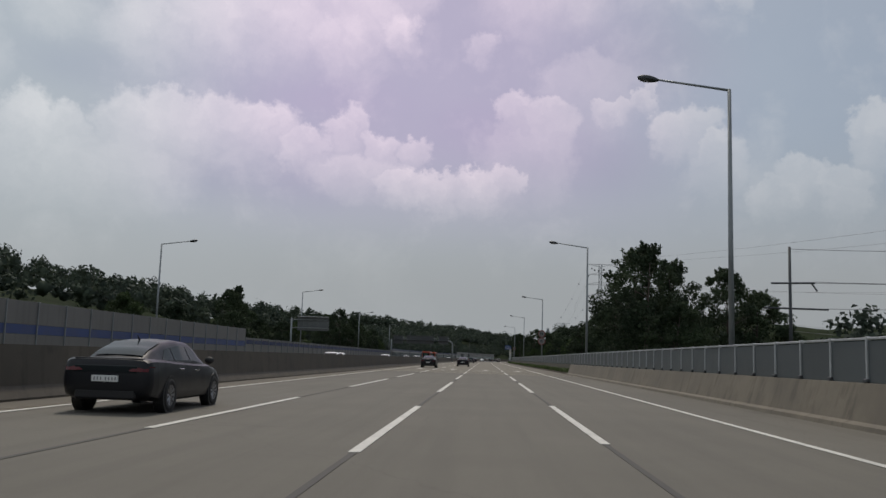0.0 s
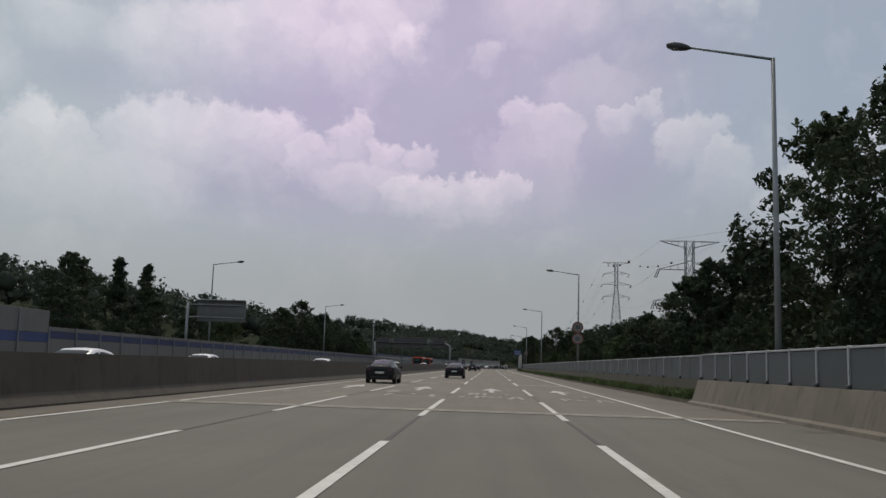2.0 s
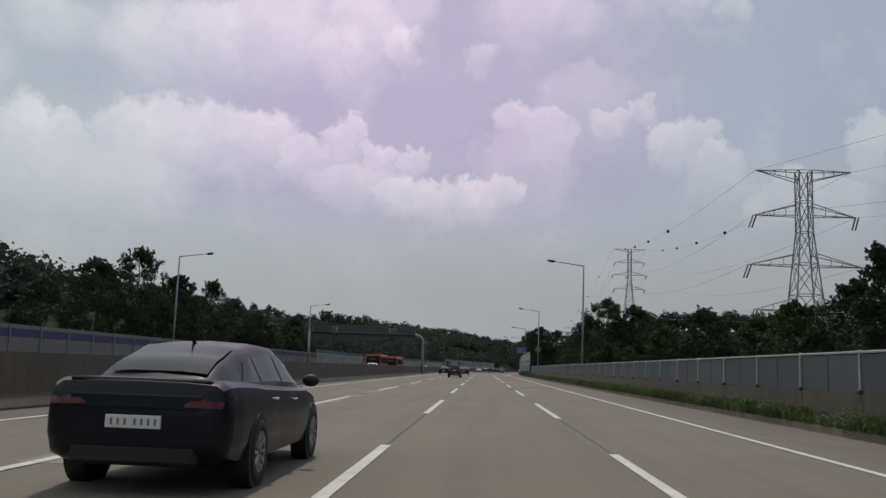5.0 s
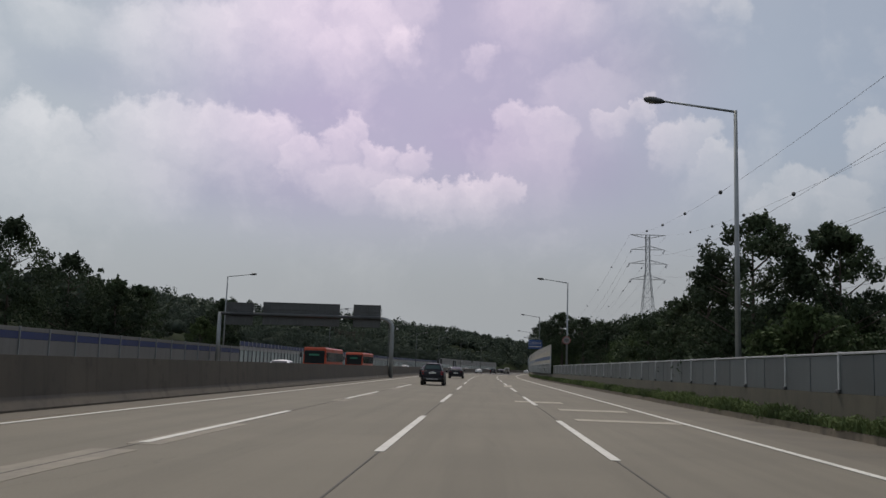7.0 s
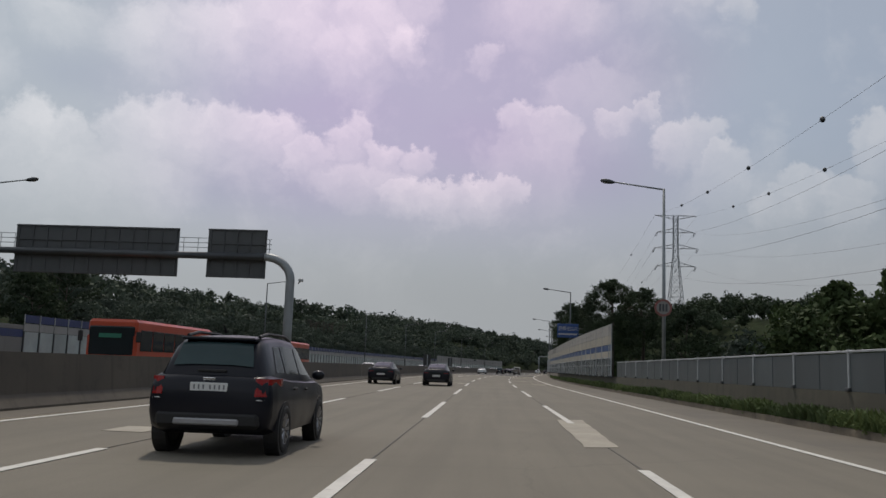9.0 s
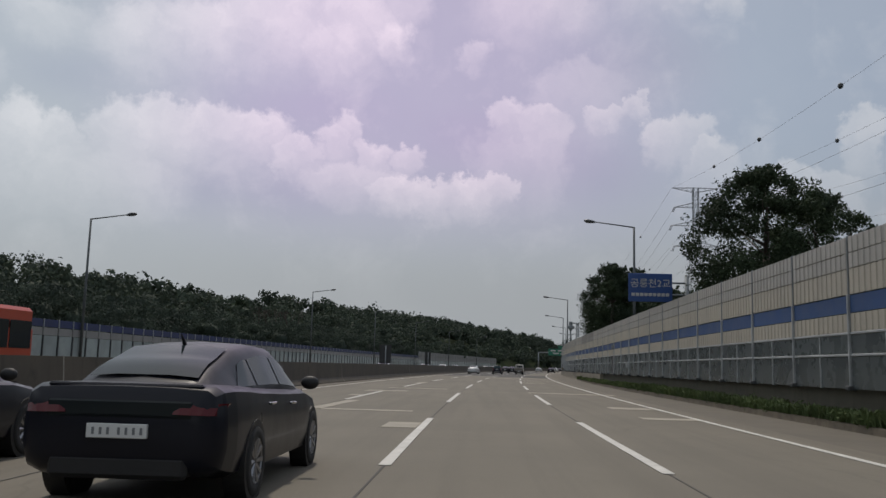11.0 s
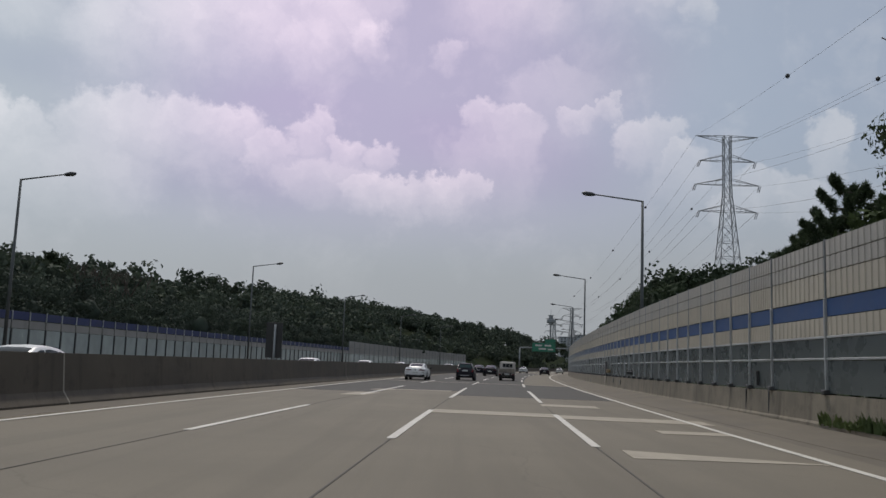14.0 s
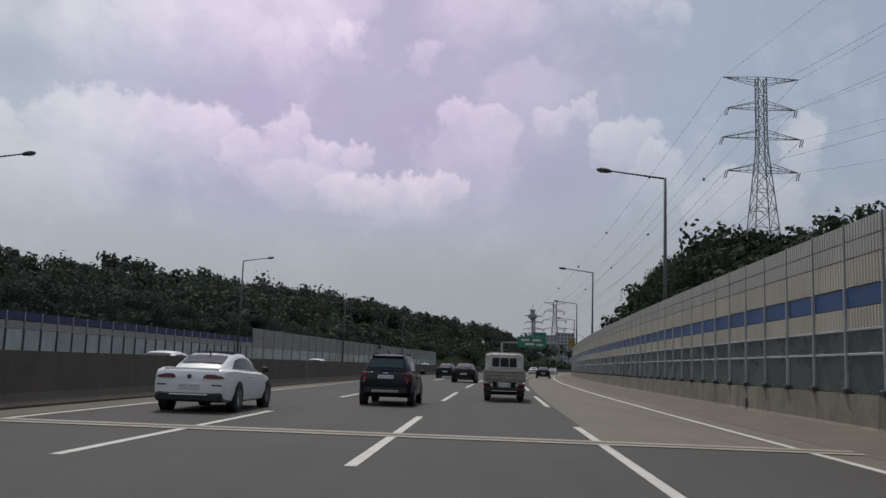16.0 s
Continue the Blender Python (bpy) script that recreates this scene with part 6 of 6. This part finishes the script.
def car(kind, skin, label, category="car"):
    """A car with its rear bumper at y = 0, nose at +y."""
    thing = tagged(new({"suv": "compact_suv", "coupe": "coupe", "sedan": "sedan"}[kind]), label, category)
    if kind == "suv":
        L, wheels, r = 4.25, (0.78, 3.34), 0.345
        body = [(0.0, 0.66, 0.50, 0.86), (0.02, 0.76, 0.44, 1.00), (0.07, 0.83, 0.38, 1.06), (0.16, 0.865, 0.33, 1.09), (0.35, 0.885, 0.28, 1.10), (0.8, 0.895, 0.25, 1.08), (1.4, 0.89, 0.24, 1.05), (2.6, 0.885, 0.24, 1.02), (3.2, 0.885, 0.24, 1.02), (3.8, 0.86, 0.26, 0.95), (4.15, 0.74, 0.3, 0.82), (4.25, 0.6, 0.4, 0.7)]
        cabin = [(0.11, 0.71, 0.67, 1.05, 1.09), (0.20, 0.74, 0.63, 1.07, 1.27), (0.34, 0.765, 0.58, 1.08, 1.51), (0.5, 0.78, 0.565, 1.08, 1.60), (0.8, 0.79, 0.57, 1.07, 1.645), (1.4, 0.80, 0.59, 1.05, 1.665), (2.2, 0.80, 0.59, 1.04, 1.64), (2.65, 0.80, 0.57, 1.03, 1.55), (3.3, 0.78, 0.57, 1.02, 1.12), (3.4, 0.78, 0.56, 1.02, 1.05)]
        rear, front = (0.165, 0.36), (2.72, 3.28)
        sides = [((0.66, 1.10), (0.86, 1.13)), ((1.18, 2.02), (1.2, 1.98)), ((2.1, 2.92), (2.06, 2.5))]
    elif kind == "coupe":
        L, wheels, r = 4.83, (0.98, 3.86), 0.34
        body = [(0.0, 0.62, 0.42, 0.76), (0.02, 0.76, 0.36, 0.90), (0.07, 0.84, 0.31, 0.965), (0.18, 0.89, 0.26, 1.0), (0.4, 0.925, 0.23, 1.015), (0.9, 0.94, 0.2, 1.01), (1.5, 0.93, 0.2, 0.98), (2.4, 0.92, 0.2, 0.95), (3.4, 0.925, 0.2, 0.92), (4.0, 0.91, 0.22, 0.85), (4.6, 0.80, 0.24, 0.70), (4.83, 0.58, 0.34, 0.58)]
        cabin = [(0.55, 0.67, 0.61, 0.98, 1.01), (0.95, 0.72, 0.58, 0.99, 1.17), (1.4, 0.755, 0.565, 0.98, 1.32), (1.9, 0.775, 0.56, 0.96, 1.40), (2.4, 0.785, 0.57, 0.95, 1.41), (2.9, 0.79, 0.61, 0.94, 1.29), (3.6, 0.78, 0.62, 0.92, 0.95)]
        rear, front = (0.84, 1.44), (2.8, 3.5)
        sides = [((1.0, 3.2), (1.45, 2.75))]
    else:
        L, wheels, r = 4.9, (1.0, 3.85), 0.335
        body = [(0.0, 0.64, 0.46, 0.78), (0.02, 0.77, 0.40, 0.94), (0.07, 0.845, 0.33, 1.01), (0.18, 0.89, 0.28, 1.04), (0.4, 0.92, 0.24, 1.045), (0.8, 0.93, 0.21, 1.035), (1.4, 0.93, 0.2, 1.0), (2.6, 0.93, 0.2, 0.96), (3.5, 0.93, 0.2, 0.94), (4.1, 0.91, 0.22, 0.86), (4.65, 0.80, 0.24, 0.72), (4.9, 0.6, 0.34, 0.6)]
        cabin = [(0.30, 0.70, 0.58, 0.99, 1.02), (0.9, 0.75, 0.56, 0.99, 1.24), (1.5, 0.78, 0.55, 0.98, 1.39), (2.1, 0.80, 0.56, 0.97, 1.45), (2.7, 0.80, 0.57, 0.96, 1.43), (3.1, 0.81, 0.62, 0.95, 1.30), (3.75, 0.79, 0.6, 0.93, 0.97)]
        rear, front = (0.52, 1.45), (2.95, 3.65)
        sides = [((0.95, 1.55), (1.3, 1.6)), ((1.62, 2.48), (1.64, 2.44)), ((2.55, 3.4), (2.5, 2.95))]
    ys = sorted({q[0] for q in body} | {L * i / 26 for i in range(27)})
    shell = part("body", loft("body", [body_ring(y, *lerp_rows(body, y)) for y in ys], skin), thing)
    a, b = cabin[0][0], cabin[-1][0]
    roof = part("cabin", loft("cabin", [cabin_ring(a + (b - a) * i / 22, *lerp_rows(cabin, a + (b - a) * i / 22)) for i in range(23)], skin), thing)
    part("rear_window", top_pane(cabin, *rear, "rear_window", {"sedan": PALE_GLASS, "suv": TEAL_GLASS, "coupe": PALE_GLASS}[kind]), roof, "rear window reflecting the sky")
    part("windscreen", top_pane(cabin, *front, "windscreen", CAR_GLASS), roof)
    for s in (-1, 1):
        for span_ in sides:
            part("side_window", side_pane(cabin, span_, s, "side_window", CAR_GLASS), roof)
    for y in wheels:
        w = lerp_rows(body, y)[0]
        for s in (-1, 1):
            bm = bmesh.new()
            tube(bm, (s * (w - 0.2), y, r), (s * (w + 0.004), y, r), r + 0.055, r + 0.05, 28)
            part("wheel_arch", joined(bm, "wheel_arch", TRIM), thing)
            add_wheel(thing, s * (w - 0.09), y, r)
    wm, _, zm = lerp_rows(body, L * 0.62)
    for s in (-1, 1):
        bm = bmesh.new()
        bmesh.ops.create_uvsphere(bm, u_segments=12, v_segments=8, radius=0.5)
        for v in bm.verts:
            v.co = Vector((v.co.x * 0.22, v.co.y * 0.14, v.co.z * 0.16)) + Vector((s * (wm + 0.08), L * 0.64, zm + 0.08))
        part("wing_mirror", joined(bm, "wing_mirror", TRIM if kind != "suv" else skin, True), thing)
        for y in ([L * 0.40] if kind == "coupe" else [L * 0.33, L * 0.53]):
            wd, z0, z1 = lerp_rows(body, y)
            block("door_handle", s * wd - 0.02, s * wd + 0.02, y - 0.1, y + 0.1, z1 - 0.16, z1 - 0.13, CHROME if kind != "suv" else TRIM, thing, 0.008)
    # tail
    if kind == "suv":
        number_plate(thing, 0.03, 0.87)
        for s in (-1, 1):
            t = part("tail_lamp", tail_lamp(body, s, 0.64, 0.862, 0.82, 1.06, 0.0, "tail_lamp", TAIL_RED, 0.02), thing, "bright red tail lamp")
            part("reversing_lamp", tail_lamp(body, s, 0.66, 0.84, 0.765, 0.815, 0.0, "reversing_lamp", LAMP_CLEAR, 0.02), t)
            bm = bmesh.new()
            for y0, y1 in ((0.55, 1.0), (1.0, 2.0), (2.0, 2.35)):
                tube(bm, (s * 0.52, y0, 1.70 if y0 > 0.6 else 1.64), (s * 0.52, y1, 1.70 if y1 < 2.3 else 1.64), 0.025, None, 6)
            part("roof_rail", joined(bm, "roof_rail", TRIM), roof)
        block("bumper", -0.72, 0.72, -0.03, 0.18, 0.38, 0.60, TRIM, thing, 0.05, "black plastic rear bumper")
        block("skid_plate", -0.45, 0.45, -0.06, 0.1, 0.42, 0.51, SKID, thing, 0.02, "silver skid plate")
        block("emblem", -0.09, 0.09, 0.0, 0.06, 1.02, 1.06, CHROME, thing, 0.008)
        block("wiper", -0.2, 0.2, 0.1, 0.15, 1.13, 1.17, TRIM, roof, 0.008)
        block("roof_spoiler", -0.53, 0.53, 0.30, 0.66, 1.575, 1.62, skin, roof, 0.015)
        tip = (0.62, 1.70)
    elif kind == "coupe":
        number_plate(thing, -0.005, 0.55)
        for s in (-1, 1):
            part("tail_lamp", tail_lamp(body, s, 0.33, 0.895, 0.79, 0.885, 0.0, "tail_lamp", TAIL_DARK, 0.035), thing, "slim dark red tail lamp")
            block("exhaust", s * 0.52 - 0.11, s * 0.52 + 0.11, -0.01, 0.1, 0.32, 0.39, CHROME, thing, 0.02)
            block("reflector", s * 0.66 - 0.12, s * 0.66 + 0.12, -0.01, 0.1, 0.62, 0.65, TRIM, thing, 0.005)
        block("diffuser", -0.80, 0.80, -0.03, 0.2, 0.25, 0.46, TRIM, thing, 0.04, "black rear diffuser")
        block("diffuser_lip", -0.46, 0.46, -0.05, 0.05, 0.40, 0.43, PAINT_WHITE, thing, 0.01, "pale lip over the diffuser")
        block("boot_lip", -0.66, 0.66, 0.10, 0.26, 0.985, 1.035, skin, thing, 0.015)
        bm = bmesh.new()
        tube(bm, (0, 0.03, 0.83), (0, -0.01, 0.83), 0.055, 0.055, 20)
        part("emblem", joined(bm, "emblem", CHROME), thing)
        block("sunroof", -0.50, 0.50, 1.75, 2.55, 1.425, 1.437, CAR_GLASS, roof, 0.004)
        tip = (1.5, 1.38)
    else:
        number_plate(thing, 0.0, 0.60)
        block("tail_panel", -0.64, 0.64, 0.0, 0.12, 0.74, 0.93, CAR_GLASS, thing, 0.03, "glossy black tail panel")
        for s in (-1, 1):
            part("tail_lamp", tail_lamp(body, s, 0.46, 0.86, 0.80, 0.90, 0.02, "tail_lamp", TAIL_DARK, 0.03), thing, "dark red tail lamp")
        block("diffuser", -0.60, 0.60, 0.0, 0.16, 0.26, 0.46, TRIM, thing, 0.04)
        block("boot_lip", -0.68, 0.68, 0.10, 0.24, 1.02, 1.055, skin, thing, 0.015)
        tip = (1.55, 1.42)
    bm = bmesh.new()
    tube(bm, (0, tip[0], tip[1]), (0, tip[0] - 0.12, tip[1] + 0.1), 0.025, 0.008, 6)
    part("antenna", joined(bm, "antenna", TRIM), roof)
    for s in (-1, 1):
        w, z0, z1 = lerp_rows(body, L - 0.25)
        block("headlamp", s * w * 0.8 - 0.16, s * w * 0.8 + 0.10, L - 0.42, L - 0.16, z1 - 0.2, z1 - 0.05, LAMP_CLEAR, thing, 0.04)
    return thing


def put_car(thing, d, y, spin=0.0):
    thing.matrix_basis = pose_at(d, y, 0.012, spin)
    return thing


fastback = put_car(car("sedan", PAINT_GREY, "dark grey fastback sedan on the inner lane"), -7.25, 15.1)
copy_thing(fastback, pose_at(-6.77, 103.8, 0.012))
sedan_b = put_car(car("sedan", PAINT_BLACK, "black sedan driving on the concrete lanes"), -3.35, 133.9)
suv = put_car(car("suv", PAINT_BLACK, "dark blue-black compact SUV with red tail lamps"), -3.75, 240.2)
suv.scale = (0.955, 0.97, 0.955)
copy_thing(suv, pose_at(-3.3, 433.2, 0.012) @ Matrix.Diagonal((0.955, 0.97, 0.955, 1)))
put_car(car("coupe", PAINT_WHITE, "silver white two-door coupe with slim tail lamps"), -6.95, 426.8).scale = (0.96, 0.92, 0.97)
for d, y in ((-7.2, 287), (-3.5, 287), (-6.3, 493), (-3.1, 473.5), (3.5, 522), (-2.9, 632)):
    copy_thing(sedan_b, pose_at(d, y, 0.012))
silver = car("sedan", PAINT_WHITE, "white sedan on the opposite carriageway")
put_car(silver, -14.2, 82, 180)
for d, y in ((-17.2, 104), (-14.2, 126), (-14.0, 181), (-17.5, 196), (-14.2, 240), (-14, 330), (-14, 384), (-14, 422), (-14.2, 446), (-17.4, 488), (-14, 520), (-17.4, 560)):
    copy_thing(silver, pose_at(d, y, 0.012, 180))
for d, y in ((-3.0, 560), (3.6, 600), (0.2, 585)):
    copy_thing(silver, pose_at(d, y, 0.012))


def pickup_truck(d, y):
    """A small flat-bed lorry; tail at y = 0."""
    thing = tagged(new("pickup_truck"), "dusty white flat-bed light truck with low side boards", "truck")
    cab = [(3.35, 0.80, 0.80, 0.86, 1.90), (3.5, 0.82, 0.78, 0.86, 1.95), (4.3, 0.83, 0.76, 0.86, 1.96), (4.75, 0.83, 0.72, 0.86, 1.80), (5.0, 0.82, 0.70, 0.86, 1.3), (5.1, 0.8, 0.68, 0.86, 1.1)]
    c = part("cab", loft("cab", [cabin_ring(3.35 + 1.75 * i / 16, *lerp_rows(cab, 3.35 + 1.75 * i / 16)) for i in range(17)], PAINT_CREAM), thing)
    block("cab_base", -0.83, 0.83, 3.4, 5.1, 0.36, 0.86, PAINT_CREAM, thing, 0.05)
    block("rear_window", -0.52, 0.52, 3.315, 3.345, 1.38, 1.76, CAR_GLASS, c, 0.03, "dark cab rear window")
    bm = bmesh.new()
    for x in (-0.62, -0.2, 0.2, 0.62):
        tube(bm, (x, 3.26, 1.3), (x, 3.26, 1.98), 0.02, None, 6)
    tube(bm, (-0.70, 3.26, 1.98), (0.70, 3.26, 1.98), 0.025, None, 6)
    tube(bm, (-0.70, 3.26, 1.34), (0.70, 3.26, 1.34), 0.025, None, 6)
    part("headboard_guard", joined(bm, "headboard_guard", PAINT_CREAM), thing, "pale steel guard bars behind the cab")
    block("windscreen", -0.66, 0.66, 4.86, 5.03, 1.25, 1.7, CAR_GLASS, c, 0.03)
    for s in (-1, 1):
        part("side_window", side_pane(cab, ((3.75, 4.8), (3.75, 4.55)), s, "side_window", CAR_GLASS, 0.4, 0.92), c)
        block("wing_mirror", s * 0.98 - 0.08, s * 0.98 + 0.08, 4.72, 4.8, 1.22, 1.46, TRIM, thing, 0.02)
    block("bed_floor", -0.84, 0.84, 0.06, 3.22, 0.78, 0.86, SKID, thing, 0.01)
    gate = block("tailgate", -0.84, 0.84, 0.0, 0.05, 0.84, 1.24, DUSTY, thing, 0.012, "dusty brown ribbed tailgate")
    bm = bmesh.new()
    for z in (0.90, 1.03, 1.16):
        box(bm, -0.78, 0.78, -0.018, 0.0, z, z + 0.045, 0.004)
    for x in (-0.8, -0.02, 0.76):
        box(bm, x, x + 0.04, -0.025, 0.0, 0.86, 1.22, 0.004)
    part("rib", joined(bm, "rib", DUSTY), gate)
    for s in (-1, 1):
        side = block("side_board", s * 0.83 - 0.025, s * 0.83 + 0.025, 0.06, 3.22, 0.84, 1.24, PAINT_CREAM, thing, 0.012)
        block("corner_post", s * 0.80 - 0.03, s * 0.80 + 0.03, -0.02, 0.08, 0.78, 1.28, SKID, thing, 0.01)
        lamp_ = block("tail_lamp", s * 0.66 - 0.16, s * 0.66 + 0.16, -0.03, 0.05, 0.60, 0.72, TAIL_DARK, thing, 0.015, "dusty red tail lamp cluster")
        block("reversing_lamp", s * 0.50 - 0.04, s * 0.50 + 0.04, -0.036, -0.02, 0.61, 0.71, LAMP_CLEAR, lamp_, 0.005)
        block("mud_flap", s * 0.66 - 0.15, s * 0.66 + 0.15, 0.42, 0.45, 0.2, 0.62, TRIM, thing, 0.005)
        for yy in (0.95, 4.2):
            add_wheel(thing, s * 0.68, yy, 0.30)
    bm = bmesh.new()
    box(bm, -0.45, -0.33, 0.3, 4.4, 0.5, 0.78)
    box(bm, 0.33, 0.45, 0.3, 4.4, 0.5, 0.78)
    tube(bm, (-0.6, 0.95, 0.32), (0.6, 0.95, 0.32), 0.07, None, 8)
    part("chassis", joined(bm, "chassis", TRIM), thing)
    block("bumper", -0.82, 0.82, -0.05, 0.03, 0.44, 0.56, TRIM, thing, 0.015)
    number_plate(thing, -0.06, 0.58, 0.44, 0.16)
    thing.matrix_basis = pose_at(d, y, 0.012) @ Matrix.Diagonal((0.92, 0.95, 0.92, 1))


pickup_truck(0.25, 439.4)


def bus(d, y):
    thing = tagged(new("coach_bus"), "orange red coach bus on the opposite carriageway", "bus")
    bm = bmesh.new()
    box(bm, -1.24, 1.24, 0, 11.5, 0.35, 2.3, 0.12)
    part("body", joined(bm, "body", PAINT_RED), thing)
    bm = bmesh.new()
    box(bm, -1.22, 1.22, 0.05, 11.45, 2.3, 3.0, 0.14)
    part("roof", joined(bm, "roof", PAINT_RED), thing)
    block("windscreen", -1.12, 1.12, -0.03, 0.1, 1.25, 2.66, CAR_GLASS, thing, 0.06, "dark windscreen")
    bm = bmesh.new()
    box(bm, -0.6, 0.5, -0.045, -0.03, 2.1, 2.3)
    part("route_display", joined(bm, "route_display", SIGN_GREEN), thing)
    for s in (-1, 1):
        for k in range(7):
            block("side_window", s * 1.25 - 0.01, s * 1.25 + 0.01, 0.5 + k * 1.55, 1.95 + k * 1.55, 1.5, 2.5, CAR_GLASS, thing, 0.004)
        block("wing_mirror", s * 1.42 - 0.1, s * 1.42 + 0.1, -0.3, -0.15, 1.9, 2.4, TRIM, thing, 0.03)
        for yy in (2.3, 8.5):
            add_wheel(thing, s * 1.08, yy, 0.48)
        block("headlamp", s * 0.9 - 0.2, s * 0.9 + 0.2, -0.03, 0.1, 0.6, 0.8, LAMP_CLEAR, thing, 0.03)
    thing.matrix_basis = pose_at(d, y, 0.012)


bus(-18.2, 270)
bus(-18.4, 300)
